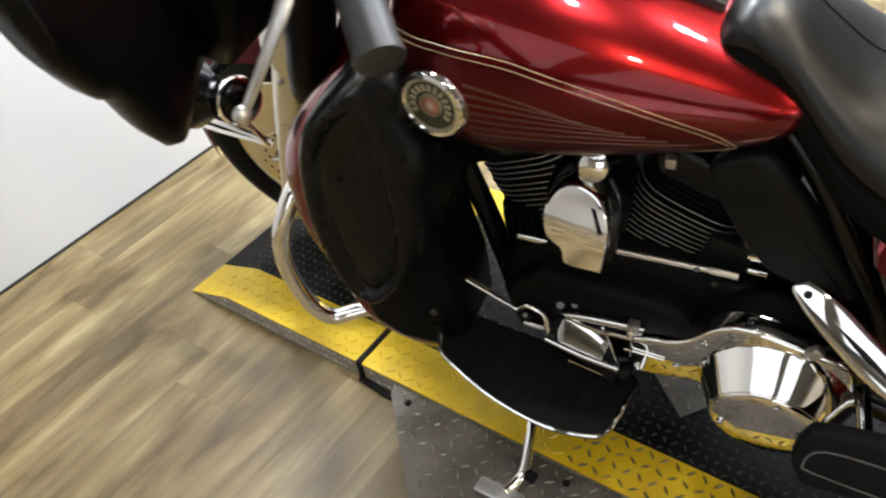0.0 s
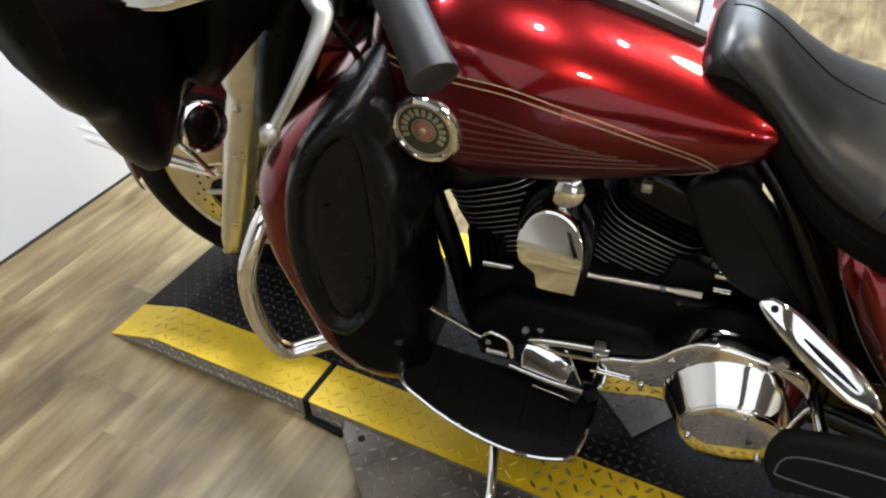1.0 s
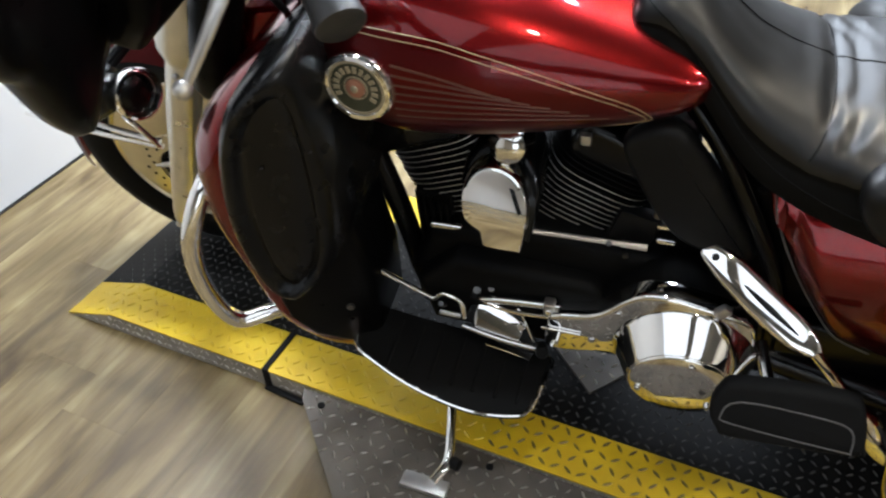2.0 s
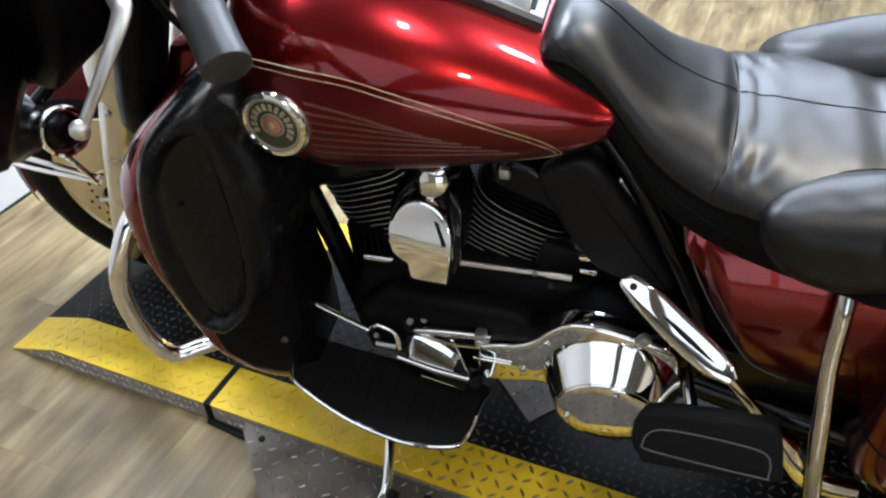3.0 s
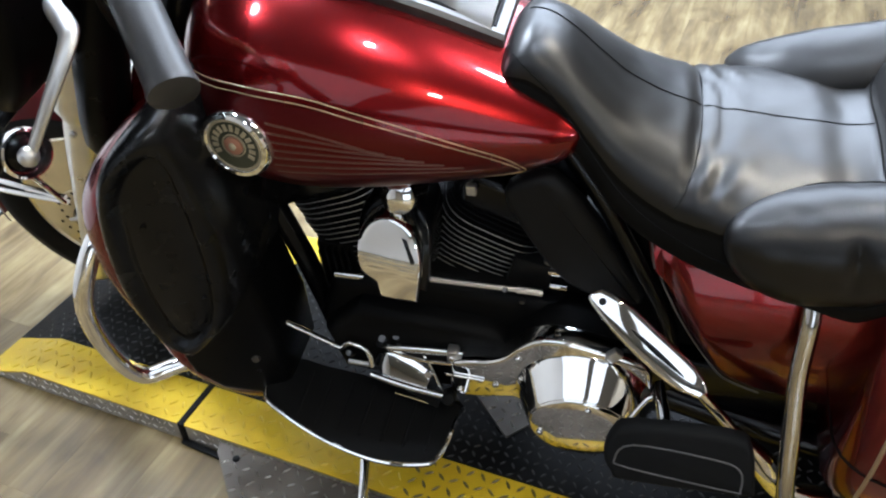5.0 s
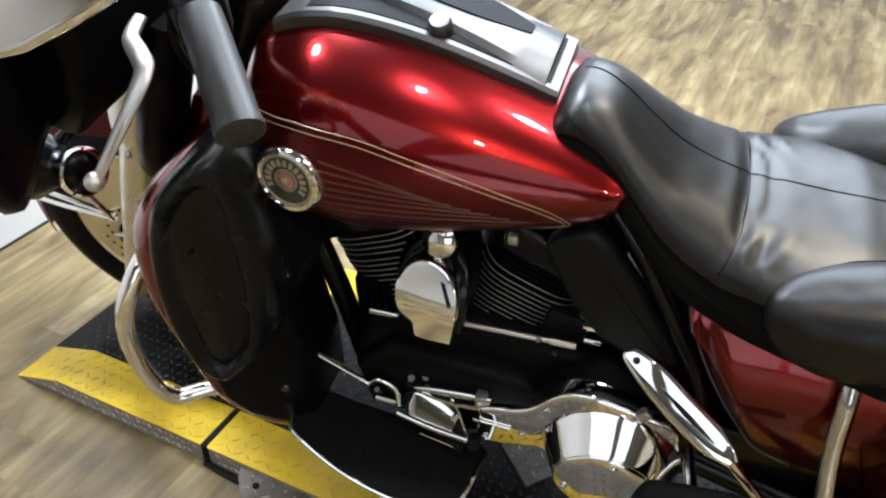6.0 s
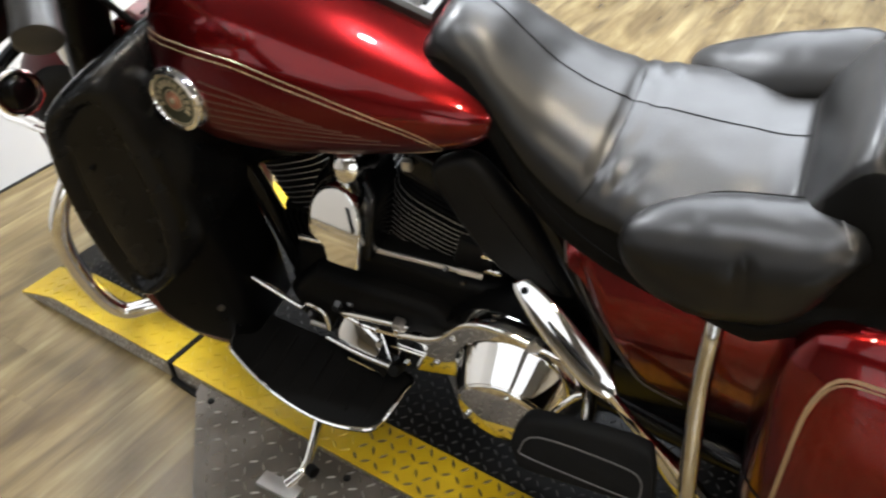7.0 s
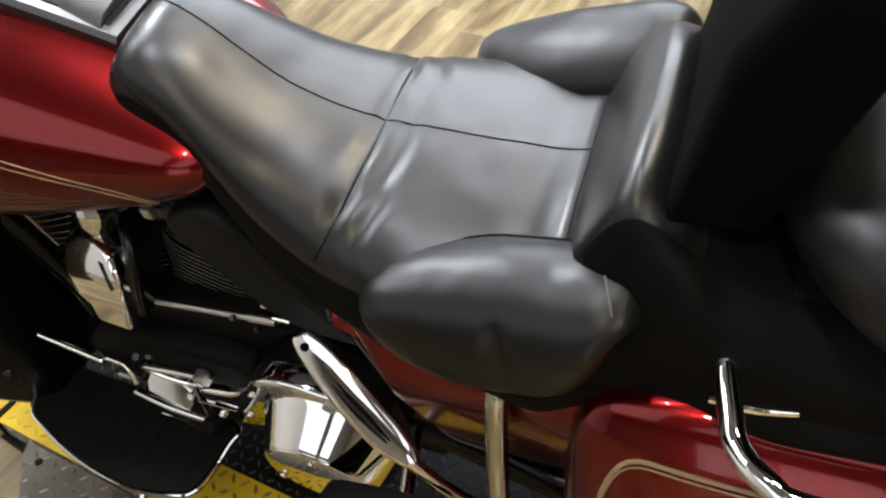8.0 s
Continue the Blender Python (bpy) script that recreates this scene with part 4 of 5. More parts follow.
part("shift_rod", tube([(0.785, -0.168, 0.516), (0.90, -0.158, 0.506), (0.945, -0.153, 0.501), (0.947, -0.153, 0.501), (0.988, -0.149, 0.496)], [0.0045, 0.0045, 0.0045, 0.0062, 0.0062], 8), SATIN, bike, "long polished clutch cable rod")
part("bracket", block((0.962, -0.11, 0.50), (0.075, 0.03, 0.085), 0.008, 2, (0, 15, 0)), INNERPLASTIC, bike)
part("coil_bolt", lathe([(0.009, 0), (0.009, 0.02), (0.007, 0.024), (0, 0.024)], (0.998, -0.13, 0.575), (0, -1, 0.3), 14), ALLOY, bike)
bolt((1.031, -0.095, 0.485), (0, -1, 0.2), 0.010, 0.014, bike)
part("lug", tube([(0.999, -0.16, 0.567), (1.030, -0.16, 0.568)], 0.006, 8, 1), CHROME, bike)
part("lug", tube([(1.002, -0.16, 0.530), (1.029, -0.16, 0.529)], 0.0035, 8, 1), CHROME, bike)

clip = part("wire_clip", tube([(0.596, -0.150, 0.412), (0.602, -0.152, 0.388), (0.611, -0.153, 0.368), (0.626, -0.152, 0.392), (0.644, -0.150, 0.420)], 0.0022, 8, 3), SATIN, bike, "bent bright wire clip beside the engine")
part("clip_stud", lathe([(0.010, 0), (0.010, 0.012), (0.0075, 0.016), (0.0075, 0.030), (0, 0.030)], (0.608, -0.135, 0.320), (0, -0.4, 0.9), 14), INNERPLASTIC, clip)
part("battery_box", block((1.20, 0.0, 0.47), (0.22, 0.26, 0.36), 0.02, 3), ENGINE, bike, "black battery box inside the frame")
regulator = part("voltage_regulator", block((0.605, -0.07, 0.455), (0.075, 0.10, 0.13), 0.008, 2), ENGINE, bike, "black finned voltage regulator")
for k in range(5):
    part("rib", block((0.58 + k * 0.0135, -0.128, 0.455), (0.004, 0.016, 0.12), 0.001, 1), ENGINE, regulator)
bolt((0.926, -0.160, 0.505), (0, -0.6, 0.8), 0.005, 0.007, bike, ALLOY, "cable_bolt")
bolt((0.955, -0.155, 0.478), (0, -0.9, 0.2), 0.005, 0.008, bike, ALLOY, "cable_bolt")
part("transmission_case", block((1.04, -0.01, 0.425), (0.20, 0.20, 0.19), 0.02, 3), ENGINE, bike, "black transmission case")
# battery side panel
PANEL = [(0.930, 0.735), (0.957, 0.765), (1.005, 0.775), (1.065, 0.705), (1.10, 0.64), (1.15, 0.545), (1.14, 0.52), (1.055, 0.535), (1.00, 0.585), (0.95, 0.68)]
part("inner_panel", plate([(p.x, p.y) for p in curve([(x, z, 0) for x, z in PANEL], 3, True)], -0.172, -0.135, 0.014, 4), INNERPLASTIC, bike, "matte black inner side panel")
part("frame_tube", tube([(1.00, -0.10, 0.80), (1.07, -0.13, 0.72), (1.14, -0.15, 0.60), (1.20, -0.16, 0.46), (1.22, -0.16, 0.30)], 0.016, 10), BLACK, bike)
part("frame_tube", tube([(0.476, -0.105, 0.76), (0.493, -0.108, 0.665), (0.508, -0.11, 0.582), (0.534, -0.11, 0.455), (0.549, -0.11, 0.345), (0.562, -0.11, 0.26), (0.60, -0.11, 0.20), (0.75, -0.12, 0.16), (1.20, -0.14, 0.16)], 0.021, 12), BLACK, bike, "black frame down tube")
part("frame_tube", tube([(0.46, 0.10, 0.72), (0.48, 0.10, 0.587), (0.515, 0.103, 0.44), (0.553, 0.105, 0.287), (0.60, 0.11, 0.20), (0.75, 0.12, 0.16), (1.20, 0.14, 0.16)], 0.017, 12), BLACK, bike)
part("backbone", tube([(0.40, 0, 0.90), (0.70, 0, 0.80), (1.00, 0, 0.74), (1.25, 0, 0.60)], 0.035, 12), BLACK, bike)

# primary cover and clutch dome
PRIM = [(0.832, 0.285), (0.836, 0.345), (0.846, 0.372), (0.90, 0.386), (0.935, 0.408), (0.965, 0.447), (0.995, 0.472), (1.04, 0.478), (1.09, 0.468), (1.15, 0.452), (1.178, 0.430), (1.186, 0.38), (1.178, 0.31), (1.15, 0.26), (1.10, 0.228), (1.04, 0.225), (0.985, 0.255), (0.955, 0.285), (0.90, 0.272), (0.85, 0.266)]
primary = part("primary_cover", plate([(p.x, p.y) for p in curve([(x, z, 0) for x, z in PRIM], 3, True)], -0.235, -0.192, 0.009, 4), CHROME, bike, "polished chrome primary drive cover")
part("primary_back", plate([(1.02 + (x - 1.02) * 0.97, 0.35 + (z - 0.35) * 0.95) for x, z in PRIM], -0.191, -0.12, 0.006, 2), ENGINE, primary)
dome = part("clutch_dome", lathe([(0.120, 0.0), (0.118, 0.005), (0.114, 0.010), (0.090, 0.062), (0.0875, 0.0655), (0.086, 0.0655), (0.0855, 0.064), (0.084, 0.0675), (0.081, 0.070), (0.050, 0.0725), (0.0, 0.0735)], (1.076, -0.234, 0.333), (0, -1, 0), 56), CHROME, primary, "round chrome clutch dome")
for k in range(3):
    a = radians(120 * k + 80)
    bolt((1.076 + 0.070 * math.cos(a), -0.304, 0.333 + 0.070 * math.sin(a)), (0, -1, 0), 0.0065, 0.006, dome)
for bx, bz in ((0.919, 0.322), (0.96, 0.415), (1.115, 0.445), (0.85, 0.285)):
    bolt((bx, -0.233, bz), (0, -1, 0), 0.007, 0.006, primary)
part("inner_primary", plate([(0.60, 0.24), (0.86, 0.22), (0.95, 0.38), (0.90, 0.42), (0.66, 0.44), (0.58, 0.36)], -0.20, -0.12, 0.02, 3), ENGINE, bike)

# rider footboard
BOARD = [(p.x, p.y) for p in curve([(x, y, 0) for x, y in ((0.485, -0.215), (0.475, -0.30), (0.53, -0.335), (0.62, -0.365), (0.72, -0.378), (0.795, -0.366), (0.829, -0.342), (0.843, -0.262), (0.838, -0.222), (0.70, -0.212), (0.58, -0.21))], 5, True)]


def board_mesh(grow, z0, z1):
    bm = flat_slab([(0.66 + (x - 0.66) * grow, -0.28 + (y + 0.28) * grow) for x, y in BOARD], z0, z1)
    for w in bm.verts:
        w.co.z -= 0.14 * (w.co.x - 0.66)
    return bm


board = part("footboard", board_mesh(0.99, 0.224, 0.234), BLACK, bike, "half-moon rider footboard with chrome rim")
part("rim", tube([(x, y, 0.238 - 0.14 * (x - 0.66)) for x, y in BOARD if y < -0.235 or x > 0.80], 0.0042, 8, 1), CHROME, board)
part("rubber_mat", board_mesh(0.972, 0.230, 0.241), RUBBER, board, "black rubber tread mat")
for k in range(7):
    x = 0.55 + k * 0.042
    part("rib", block((x, -0.285, 0.2415 - 0.14 * (x - 0.66)), (0.006, 0.11, 0.003), 0.001, 1, (0, 8, 0)), RUBBER, board)

# heel and toe shifter
shifter = part("shift_lever", tube([(0.506, -0.22, 0.407), (0.555, -0.216, 0.370), (0.610, -0.213, 0.332), (0.619, -0.213, 0.333), (0.632, -0.213, 0.349), (0.641, -0.213, 0.350), (0.665, -0.213, 0.339), (0.673, -0.218, 0.325), (0.677, -0.226, 0.302)], 0.0052, 10, 3), CHROME, bike, "chrome heel and toe shift lever")
part("lever_bar", tube([(0.676, -0.236, 0.290), (0.75, -0.244, 0.280), (0.823, -0.246, 0.272)], [0.006, 0.0072, 0.0065], 10), CHROME, shifter)
part("peg", lathe([(0.011, 0), (0.013, 0.004), (0.013, 0.045), (0.010, 0.05), (0, 0.05)], (0.826, -0.225, 0.250), (0.15, -0.7, 0.7), 14), RUBBER, shifter)
part("shift_link", tube([(0.708, -0.21, 0.351), (0.735, -0.211, 0.358), (0.824, -0.211, 0.368), (0.919, -0.212, 0.372)], [0.005, 0.0082, 0.0078, 0.005], 10), CHROME, bike)
part("shift_link", tube([(0.715, -0.212, 0.348), (0.745, -0.214, 0.338), (0.785, -0.214, 0.333), (0.842, -0.212, 0.335)], 0.0045, 8), CHROME, bike)
clamp = part("clamp", block((0.838, -0.213, 0.367), (0.020, 0.022, 0.034), 0.003, 2), SATIN, bike)
bolt((0.838, -0.224, 0.367), (0, -1, 0.3), 0.006, 0.004, clamp)
lean = lambda x, y, z: (x, y + 1.15 * (z - 0.30), z)
arm = part("shift_arm", plate([(0.676, 0.297), (0.69, 0.324), (0.71, 0.339), (0.782, 0.318), (0.821, 0.270), (0.810, 0.254), (0.70, 0.281)], -0.214, -0.200, 0.003, 2, warp=lean), BLACK, bike, "black shift arm with a polished inset")
part("inset", plate([(0.693, 0.302), (0.700, 0.320), (0.724, 0.327), (0.786, 0.302), (0.790, 0.288), (0.782, 0.275), (0.698, 0.288)], -0.219, -0.210, 0.003, 2, warp=lean), CHROME, arm, "polished inset plate")
bolt((0.787, -0.220, 0.297), (0, -0.75, 0.65), 0.0075, 0.007, arm)
part("rim_bar", tube([(0.690, -0.196, 0.325), (0.735, -0.190, 0.333), (0.778, -0.200, 0.320), (0.818, -0.240, 0.270)], 0.003, 8), CHROME, arm)
part("pivot", lathe([(0.009, 0), (0.009, 0.026), (0.006, 0.030), (0, 0.030)], (0.697, -0.195, 0.338), (0, -0.6, 0.8), 12), ENGINE, bike)
part("link_bolt", lathe([(0.006, 0), (0.006, 0.012), (0, 0.012)], (0.727, -0.195, 0.366), (0, -0.5, 0.85), 10), ALLOY, bike)
part("link_bolt", lathe([(0.007, 0), (0.007, 0.020), (0, 0.020)], (0.700, -0.195, 0.352), (0, -0.5, 0.85), 10), ALLOY, bike)
part("mount", tube([(0.623, -0.212, 0.286), (0.664, -0.212, 0.284)], 0.0055, 8, 1), SATIN, bike)
part("mount_bolt", lathe([(0.008, 0), (0.008, 0.018), (0.005, 0.022), (0, 0.022)], (0.628, -0.20, 0.298), (0, -0.6, 0.8), 10), ALLOY, bike)
part("wire", tube([(0.724, -0.25, 0.262), (0.799, -0.25, 0.241)], 0.0022, 6, 1), CHROME, bike)
part("neck_rib", tube([(0.828, -0.238, 0.336), (0.898, -0.238, 0.333)], 0.0020, 6, 1), CHROME, primary)

# side stand
stand = part("side_stand", tube([(0.645, -0.22, 0.15), (0.662, -0.31, 0.125), (0.676, -0.38, 0.105), (0.682, -0.43, 0.093), (0.664, -0.472, 0.088)], [0.012, 0.011, 0.010, 0.011, 0.012], 12), CHROME, bike, "chrome side stand swung out")
part("foot_pad", block((0.650, -0.478, 0.084), (0.095, 0.036, 0.012), 0.004, 2, (-10, 0, -4)), SATIN, stand)
part("bumper", lathe([(0.011, 0), (0.013, 0.004), (0.012, 0.018), (0, 0.02)], (0.690, -0.425, 0.094), (0.9, -0.3, 0.1), 14), RUBBER, stand)

# ---------- leg shields ----------
BOX = [(0.50, 0.935), (0.455, 0.918), (0.415, 0.875), (0.386, 0.805), (0.366, 0.720), (0.357, 0.640), (0.364, 0.560), (0.379, 0.500), (0.405, 0.476), (0.440, 0.476), (0.480, 0.505), (0.508, 0.550), (0.526, 0.640), (0.530, 0.770), (0.520, 0.880)]


def box_warp(x, y, z):
    return (x, y + 1.0 * max(0, x - 0.44), z)


def glove_box(s):
    """A black box with a broad rounded rim round a sunken lid."""
    bm = bmesh.new()
    edge = [Vector((p.x, p.y)) for p in curve([(x, z, 0) for x, z in BOX], 4, True)]
    low, high = Vector((0.462, 0.575)), Vector((0.468, 0.815))
    rings = []
    for d, y in [(0.0, -0.20), (0.0, -0.300)] + [(p.x, p.y) for p in curve([(0.0, -0.300, 0), (0.002, -0.335, 0), (0.007, -0.361, 0), (0.015, -0.376, 0), (0.024, -0.380, 0), (0.031, -0.375, 0), (0.036, -0.367, 0), (0.040, -0.362, 0), (0.043, -0.3615, 0), (0.047, -0.362, 0), (0.050, -0.3625, 0)], 3)][1:]:
        ring = []
        for p in edge:
            u = max(0.0, min(1.0, (p - low).dot(high - low) / (high - low).length_squared))
            c = low + (high - low) * u
            r = (c - p).length
            ring.append(p + (c - p) * min(d, 0.80 * r + 0.05 * d) / r)
        for _ in range(int(d * 400)):
            ring = [(ring[k - 1] + 2 * ring[k] + ring[(k + 1) % len(ring)]) / 4 for k in range(len(ring))]
        rings.append([(x, -s * box_warp(x, y, z)[1], z) for x, z in ring])
    loft(bm, rings)
    return bm


SHELL = [(0.462, 0.905), (0.425, 0.895), (0.360, 0.842), (0.325, 0.808), (0.295, 0.767), (0.277, 0.702), (0.272, 0.634), (0.284, 0.565), (0.308, 0.479), (0.333, 0.383), (0.368, 0.298), (0.410, 0.232), (0.455, 0.194), (0.492, 0.190), (0.48, 0.240), (0.43, 0.300), (0.41, 0.45), (0.41, 0.75), (0.455, 0.88)]
SHELLEDGE = [(p.x, p.y) for p in curve([(x, z, 0) for x, z in SHELL], 3, True)]


def shell_mesh(s):
    """A painted shell, well rounded towards its outer edge."""
    rings = []
    roll = [(1 - 0.44 * (1 - math.cos(u * math.pi / 20)), -0.236 - 0.107 * math.sin(u * math.pi / 20)) for u in range(11)]
    for k, y in [(1.0, -0.15)] + roll + [(0.3, -0.343), (0.02, -0.343)]:
        if s > 0:
            y = min(y, -0.24)
        ring = []
        for x, z in SHELLEDGE:
            x, zz = 0.405 + (x - 0.405) * k, 0.56 + (z - 0.56) * (0.35 + 0.65 * k)
            yy = -0.343 + (y + 0.343) * along([0.19, 0.34, 0.60], [0.25, 0.42, 1.0], z)
            ring.append((x, s * -1 * (yy + 0.2 * max(0, 0.31 - x) + (0.58 * max(0, x - 0.36) if s < 0 else 0)), zz))
        rings.append(ring)
    return loft(bmesh.new(), rings)


for s in (-1, 1):
    shield = part("leg_shield", shell_mesh(s), RED, bike, "dark red fairing lower with black glove box")
    part("glove_box", glove_box(s), BOXPLASTIC, shield, "moulded black glove box with a raised rim", 70.0)
    inner = -0.20 if s < 0 else -0.27
    part("lower_wing", plate([(0.372, 0.560), (0.366, 0.46), (0.374, 0.36), (0.402, 0.292), (0.438, 0.258), (0.470, 0.232), (0.498, 0.230), (0.516, 0.262), (0.523, 0.40), (0.510, 0.56), (0.47, 0.60)], -0.342, inner, 0.014, 3, warp=lambda x, y, z, s=s: (x, s * -1 * (y + (0.55 if s < 0 else 0.1) * (x - 0.37)), z)), PLASTIC, shield)
bolt((0.475, -0.281, 0.358), (0.4, -1, 0.2), 0.008, 0.008, bike, ALLOY)
for bx, by, bz in ((0.448, -0.3535, 0.778), (0.472, -0.3300, 0.595)):
    part("lock_button", lathe([(0.0045, 0), (0.0045, 0.002), (0.003, 0.004), (0, 0.004)], (bx, by, bz), (0.6, -1, 0.1), 14), BLACK, bike, "small round glove box lock")

# engine guard
for s in (-1, 1):
    part("engine_guard", tube([(0.36, s * 0.13, 0.72), (0.315, s * 0.25, 0.70), (0.290, s * 0.325, 0.660), (0.262, s * 0.366, 0.57), (0.252, s * 0.367, 0.44), (0.272, s * 0.352, 0.348), (0.325, s * 0.318, 0.345), (0.42, s * 0.24, 0.33), (0.50, s * 0.14, 0.28)], 0.0165, 14), CHROME, bike, "chrome engine guard bar")

# ---------- front end ----------
front = tagged(new("front_wheel"), "front wheel with a polished rim and drilled brake disc")
front.parent = bike
front.matrix_local = pose(-0.065, 0.132, 0.308, 0, 0, 3)
part("tyre", lathe([(0.205, -0.045), (0.225, -0.058), (0.262, -0.066), (0.292, -0.060), (0.309, -0.042), (0.317, -0.018), (0.318, 0.0), (0.317, 0.018), (0.309, 0.042), (0.292, 0.060), (0.262, 0.066), (0.225, 0.058), (0.205, 0.045)], (0, 0, 0), (0, 1, 0), 72), RUBBER, front, "black road tyre")
part("rim", lathe([(0.218, -0.050), (0.210, -0.054), (0.198, -0.046), (0.180, -0.034), (0.172, -0.02), (0.172, 0.02), (0.180, 0.034), (0.198, 0.046), (0.210, 0.054), (0.218, 0.050)], (0, 0, 0), (0, 1, 0), 64), RIM, front, "polished wheel rim tinted with the floor's warm reflection")
part("hub", lathe([(0.02, -0.105), (0.035, -0.10), (0.05, -0.04), (0.05, 0.04), (0.035, 0.10), (0.02, 0.105)], (0, 0, 0), (0, 1, 0), 32), RIM, front)
for k in range(9):
    a = 2 * math.pi * k / 9
    part("spoke", tube([(0.045 * math.cos(a), 0, 0.045 * math.sin(a)), (0.175 * math.cos(a), 0, 0.175 * math.sin(a))], [0.014, 0.010], 8, 1), RIM, front)


def disc_mesh():
    bm = bmesh.new()
    n = 72
    rings = [[(r * math.cos(a), h, r * math.sin(a)) for a in (2 * math.pi * k / n for k in range(n))] for r, h in ((0.066, -0.003), (0.106, -0.003), (0.106, 0.003), (0.066, 0.003))]
    loft(bm, rings, loop=True)
    return bm


for s in (-1, 1):
    bm = disc_mesh()
    bm.transform(pose(0, s * 0.100, 0))
    disc = part("brake_disc", bm, RIM, front, "drilled brake disc")
    for k in range(30):
        a = 2 * math.pi * k / 30
        r = (0.100, 0.091, 0.081)[k % 3]
        part("hole", lathe([(0.0042, 0), (0.0042, 0.0006), (0, 0.0006)], (r * math.cos(a), s * 0.1033, r * math.sin(a)), (0, s, 0), 8), SEAM, disc)
    part("carrier_back", lathe([(0.0, s * 0.089), (0.068, s * 0.089), (0.068, s * 0.093), (0.0, s * 0.093)], (0, 0, 0), (0, 1, 0), 40), BLACK, disc)
    for k in range(5):
        a = 2 * math.pi * k / 5
        part("carrier", tube([(0.03 * math.cos(a), s * 0.102, 0.03 * math.sin(a)), (0.076 * math.cos(a + 0.55), s * 0.100, 0.076 * math.sin(a + 0.55))], 0.007, 8, 1), SATIN, disc)

rear = tagged(new("rear_wheel"), "rear wheel with black tyre")
rear.parent = bike
rear.matrix_local = pose(1.61, 0.0, 0.315)
part("tyre", lathe([(0.205, -0.055), (0.235, -0.070), (0.275, -0.072), (0.305, -0.055), (0.318, -0.02), (0.318, 0.02), (0.305, 0.055), (0.275, 0.072), (0.235, 0.070), (0.205, 0.055)], (0, 0, 0), (0, 1, 0), 60), RUBBER, rear)
part("rim", lathe([(0.05, -0.04), (0.21, -0.05), (0.21, 0.05), (0.05, 0.04)], (0, 0, 0), (0, 1, 0), 48), RIM, rear)


def fork(y):
    leg = part("fork_leg", tube([(-0.035, y, 0.250), (-0.022, y, 0.280), (0.045, y, 0.46), (0.110, y, 0.64), (0.160, y, 0.76)], [0.022, 0.031, 0.034, 0.034, 0.034], 24, 3), FORKALLOY, bike, "polished alloy fork leg")
    part("upper_tube", tube([(0.138, y, 0.715), (0.150, y, 0.745), (0.160, y, 0.77), (0.245, y, 0.98)], [0.032, 0.047, 0.051, 0.053], 24, 1), FORKALLOY, leg)
    part("axle_nut", lathe([(0.010, 0), (0.010, 0.016), (0.007, 0.02), (0, 0.02)], (-0.040, y - 0.01, 0.256), (-0.3, -0.6, -0.7), 10), SATIN, leg)
    part("pinch_bolt", lathe([(0.007, 0), (0.007, 0.010), (0.004, 0.013), (0, 0.013)], (0.135, y - 0.028, 0.70), (0, -1, 0), 10), SATIN, leg)
    out = -0.08 if y < 0 else 0.08
    part("fork_cover", tube([(0.243, y + out, 0.722), (0.250, y + out, 0.740), (0.267, y + out, 0.787), (0.306, y + out, 0.888), (0.366, y + out, 1.035)], [0.026, 0.036, 0.040, 0.042, 0.042], 20, 1), PLASTIC, bike, "black plastic fork cover")


fork(-0.06)
fork(0.22)


def fender():
    bm = bmesh.new()
    rings = []
    for i in range(33):
        a = radians(-12 + 218 * i / 32)
        ring = []
        for k in range(17):
            t = -1 + 2 * k / 16
            r = 0.352 - 0.060 * abs(t) ** 3.0
            ring.append((r * -math.cos(a), 0.085 * t * (1 - 0.1 * abs(t)), r * math.sin(a)))
        rings.append(ring)
    loft(bm, rings, closed=False)
    bmesh.ops.solidify(bm, geom=bm.faces[:], thickness=0.003)
    bm.transform(pose(-0.073, 0.132, 0.300))
    return bm


mud = part("front_fender", fender(), DIMRED, bike, "dark red valanced front fender")
for z, dz in ((0.545, -0.03), (0.515, -0.012)):
    part("fender_trim", tube([(-0.30, -0.075, z + 0.02), (-0.15, -0.082, z), (0.02, -0.085, z + dz)], 0.006, 8), CHROME, mud, "chrome fender rail")
part("fender_bracket", tube([(0.02, -0.09, 0.505), (-0.02, -0.088, 0.56), (-0.04, -0.085, 0.575)], 0.006, 8), CHROME, mud)

# turn signal and spot lamp bar
part("turn_signal", lathe([(0.0, -0.045), (0.024, -0.038), (0.037, -0.012), (0.041, 0.006), (0.042, 0.014), (0.041, 0.020), (0.037, 0.021), (0.035, 0.016), (0.034, 0.008), (0, 0.008)], (0.168, -0.235, 0.782), (0.80, -0.30, 0.15), 36), CHROME, bike, "round chrome turn signal")
part("signal_lens", lathe([(0.033, 0.008), (0.030, 0.014), (0.018, 0.019), (0, 0.020)], (0.168, -0.235, 0.782), (0.80, -0.30, 0.15), 28), BLACK, bike)
part("lamp_bar", tube([(0.10, -0.24, 0.79), (0.14, -0.16, 0.83), (0.17, -0.08, 0.85)], 0.012, 10), BLACK, bike)
part("spot_lamp", lathe([(0.0, -0.075), (0.035, -0.065), (0.058, -0.03), (0.062, 0.01), (0.055, 0.02), (0, 0.02)], (0.08, -0.26, 0.80), (-0.9, -0.2, 0.1), 28), BLACK, bike, "auxiliary spot lamp shell")


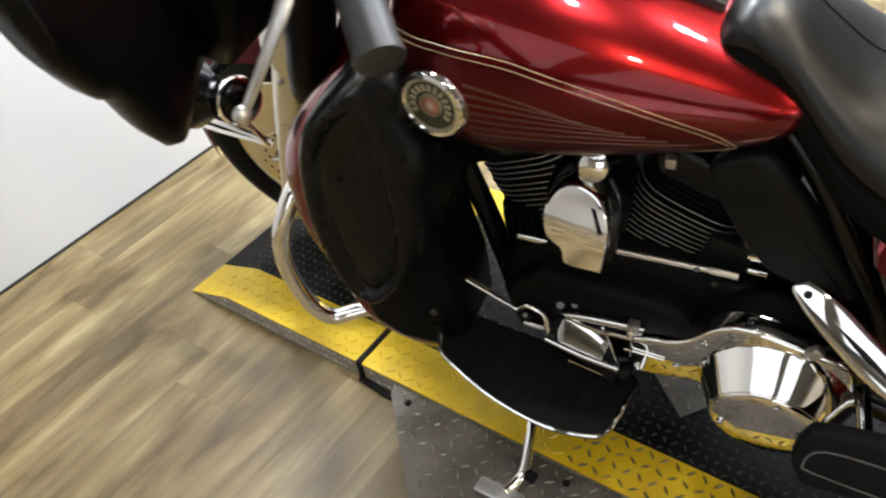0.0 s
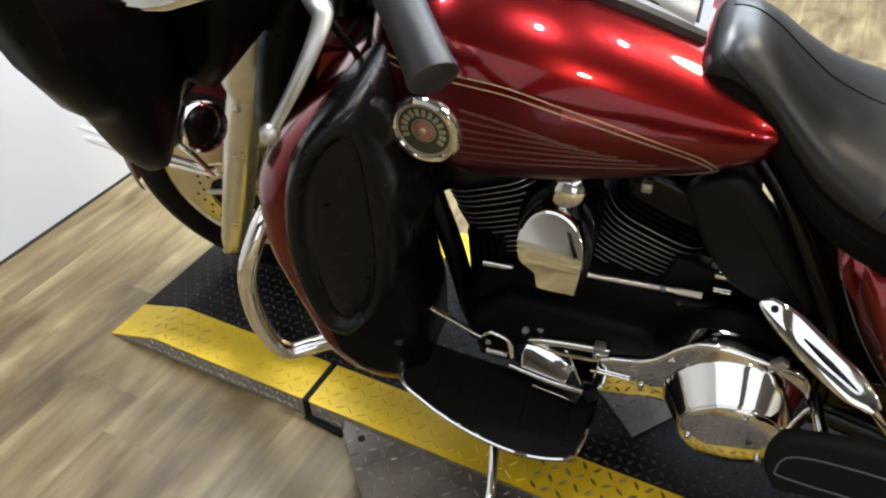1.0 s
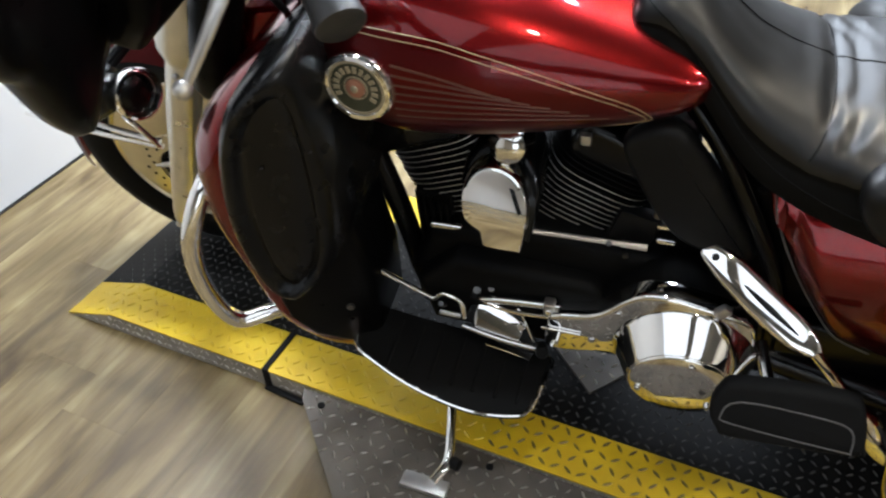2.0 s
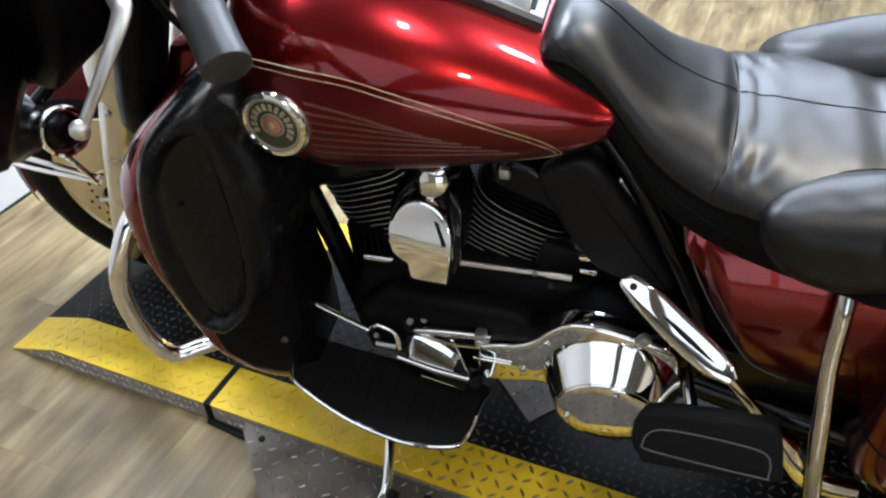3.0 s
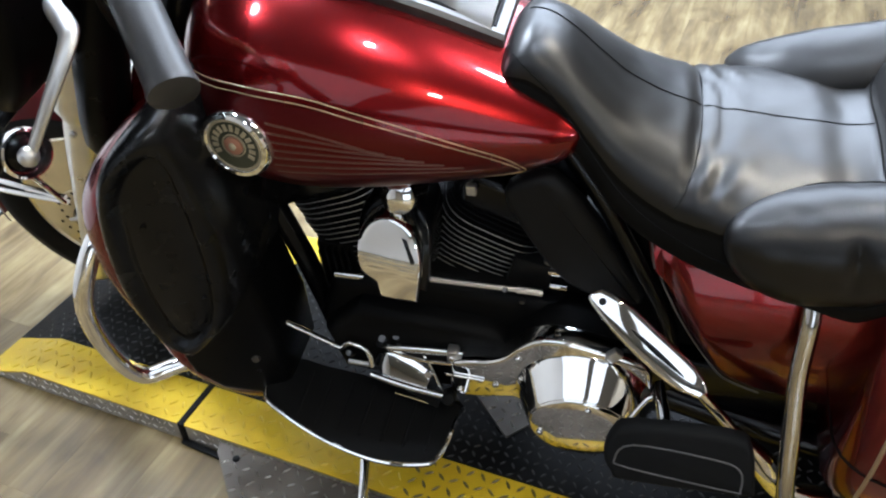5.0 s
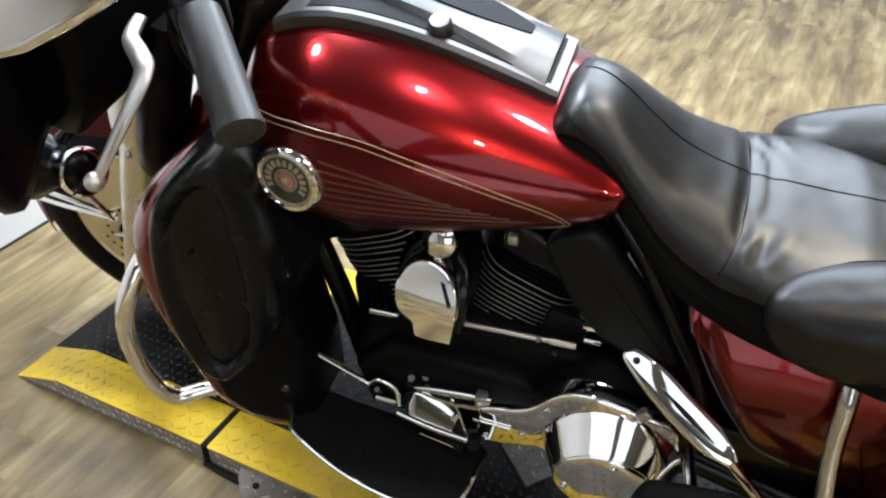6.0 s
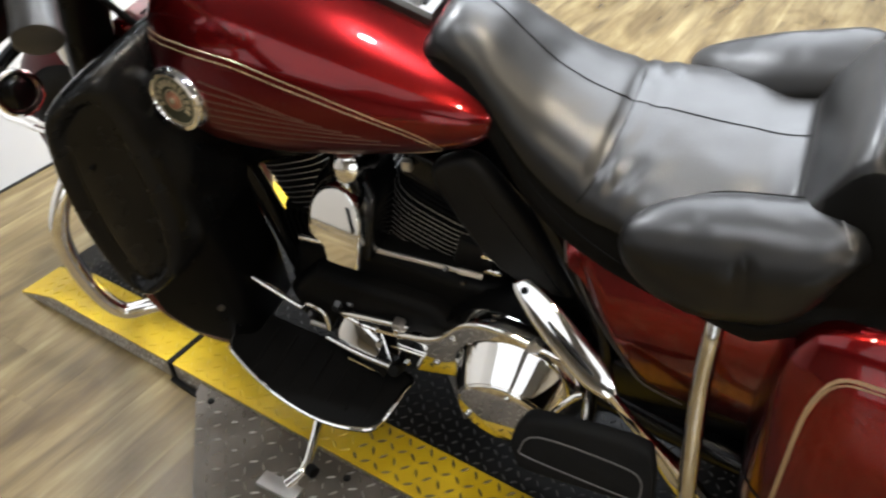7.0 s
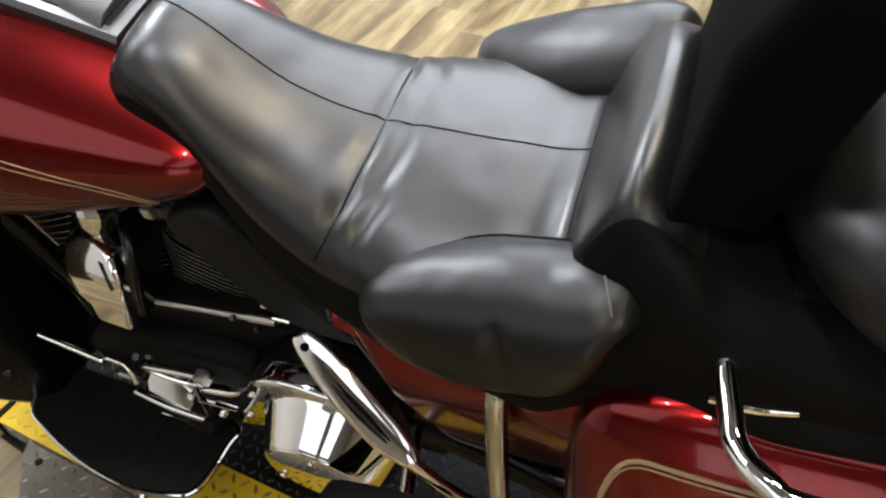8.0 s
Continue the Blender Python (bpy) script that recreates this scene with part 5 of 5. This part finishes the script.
# fork-mounted fairing
def fairing():
    bm = bmesh.new()
    rings = []
    for i in range(97):
        t = -1 + 2 * i / 96
        s = abs(t)
        y = 0.54 * t
        low = along([0, 0.44, 0.55, 0.66, 0.74, 0.79, 0.83, 0.87, 0.90, 0.95, 1.0], [1.02, 1.00, 0.95, 0.925, 0.898, 0.885, 0.892, 0.94, 1.005, 1.035, 1.10], s)
        high = 1.36 - 0.10 * s ** 2
        x = 0.14 + 0.10 * s ** 2
        d = 0.16 - 0.07 * s
        ring = []
        for k in range(16):
            a = 2 * math.pi * k / 16
            c, q = math.cos(a), math.sin(a)
            ring.append((x + d / 2 + math.copysign(abs(c) ** 0.7, c) * d / 2, y, (low + high) / 2 + math.copysign(abs(q) ** 0.8, q) * (high - low) / 2))
        rings.append(ring)
    return loft(bm, rings)


wing = part("fairing", fairing(), PLASTIC, bike, "black batwing handlebar fairing seen from behind", 60.0)
part("dash", plate([(0.22, 0.95), (0.30, 0.935), (0.345, 0.985), (0.37, 1.06), (0.38, 1.30), (0.28, 1.36), (0.20, 1.30)], -0.335, 0.335, 0.03, 4), PLASTIC, wing, "black inner fairing and dash")
MIRROR = [(0.36, 1.165), (0.423, 1.169), (0.472, 1.183), (0.532, 1.210), (0.580, 1.236), (0.600, 1.285), (0.575, 1.335), (0.50, 1.350), (0.38, 1.335), (0.335, 1.26), (0.335, 1.19)]
tip = lambda x, y, z: (x, y + 0.62 * (z - 1.20), z)
mirror = part("mirror", plate(MIRROR, -0.478, -0.425, 0.014, 4, warp=tip), CHROME, bike, "chrome rear-view mirror")
part("mirror_glass", plate([(0.465 + (x - 0.465) * 0.86, 1.255 + (z - 1.255) * 0.82) for x, z in MIRROR], -0.480, -0.4775, 0.001, 2, warp=tip), MIRRORGLASS, mirror)

# handlebar, grip and clutch lever
for s in (-1, 1):
    part("handlebar", tube([(0.40, 0, 1.02), (0.40, s * 0.12, 1.04), (0.47, s * 0.24, 1.16), (0.55, s * 0.33, 1.185), (0.62, s * 0.405, 1.165)], 0.0125, 12), CHROME, bike)
    part("grip", lathe([(0.018, -0.035), (0.0225, -0.032), (0.0235, 0.02), (0.0240, 0.095), (0.0256, 0.106), (0.0252, 0.112), (0.020, 0.1155), (0, 0.116)], (0.622, s * 0.398, 1.171), (0.064, s * 0.075, -0.047), 24), GRIPRUBBER, bike, "worn grey rubber handgrip")
part("switch_housing", block((0.585, -0.355, 1.178), (0.06, 0.06, 0.055), 0.012, 3, (0, 0, -45)), BLACK, bike)
lever = part("clutch_lever", tube([(0.528, -0.375, 1.173), (0.528, -0.40, 1.162), (0.546, -0.416, 1.151), (0.560, -0.435, 1.145), (0.547, -0.475, 1.108), (0.516, -0.503, 1.056)], [0.008, 0.010, 0.0115, 0.0115, 0.0088, 0.0068], 14, flat=0.6), SATIN, bike, "polished clutch lever with ball end")
part("ball", lathe([(0.0, -0.011), (0.0055, -0.0095), (0.0095, -0.0055), (0.011, 0.0), (0.0095, 0.0055), (0.0055, 0.0095), (0, 0.011)], (0.513, -0.508, 1.052), (0, 0, 1), 14), SATIN, lever)
part("cable", tube([(0.57, -0.36, 1.16), (0.50, -0.30, 1.12), (0.42, -0.20, 1.00), (0.44, -0.13, 0.85), (0.50, -0.12, 0.70)], 0.006, 8), RUBBER, bike)
part("steering_neck", lathe([(0.05, 0), (0.055, 0.02), (0.055, 0.22), (0.045, 0.24)], (0.33, 0.02, 0.80), (0.42, 0, 0.9), 20), BLACK, bike)
part("neck_cover", plate([(0.300, 0.80), (0.335, 0.872), (0.40, 0.88), (0.375, 0.78), (0.335, 0.69), (0.262, 0.675)], -0.12, 0.02, 0.012, 3), RED, bike, "glossy red steering neck cover")
part("radiator_panel", plate([(0.38, 0.66), (0.42, 0.65), (0.45, 0.86), (0.38, 0.88)], -0.10, 0.10, 0.01, 2), ENGINE, bike)

# ---------- floor planks ----------
PW, PLEN = 0.182, 1.22


def plank_mesh():
    bm = bmesh.new()
    w, l, b = PW / 2, PLEN / 2, 0.00025
    rings = [[(-w, -l, -0.004), (w, -l, -0.004), (w, l, -0.004), (-w, l, -0.004)], [(-w, -l, -b), (w, -l, -b), (w, l, -b), (-w, l, -b)], [(-w + b, -l + b, 0), (w - b, -l + b, 0), (w - b, l - b, 0), (-w + b, l - b, 0)]]
    loft(bm, rings)
    bmesh.ops.recalc_face_normals(bm, faces=bm.faces)
    me = bpy.data.meshes.new("plank")
    bm.to_mesh(me)
    bm.free()
    me.materials.append(WOOD)
    return me


PLANK = plank_mesh()
rng = random.Random(4)
for i in range(int((X1 - X0) / PW) + 1):
    shift = rng.random() * PLEN
    for j in range(-1, int((Y1 - Y0) / PLEN) + 1):
        x, y = X0 + (i + 0.5) * PW, Y0 + (j + 0.5) * PLEN + shift
        if y - PLEN / 2 > Y1:
            continue
        p = new("plank", PLANK)
        p.parent = floor
        p.location = (x, y, 0.0)
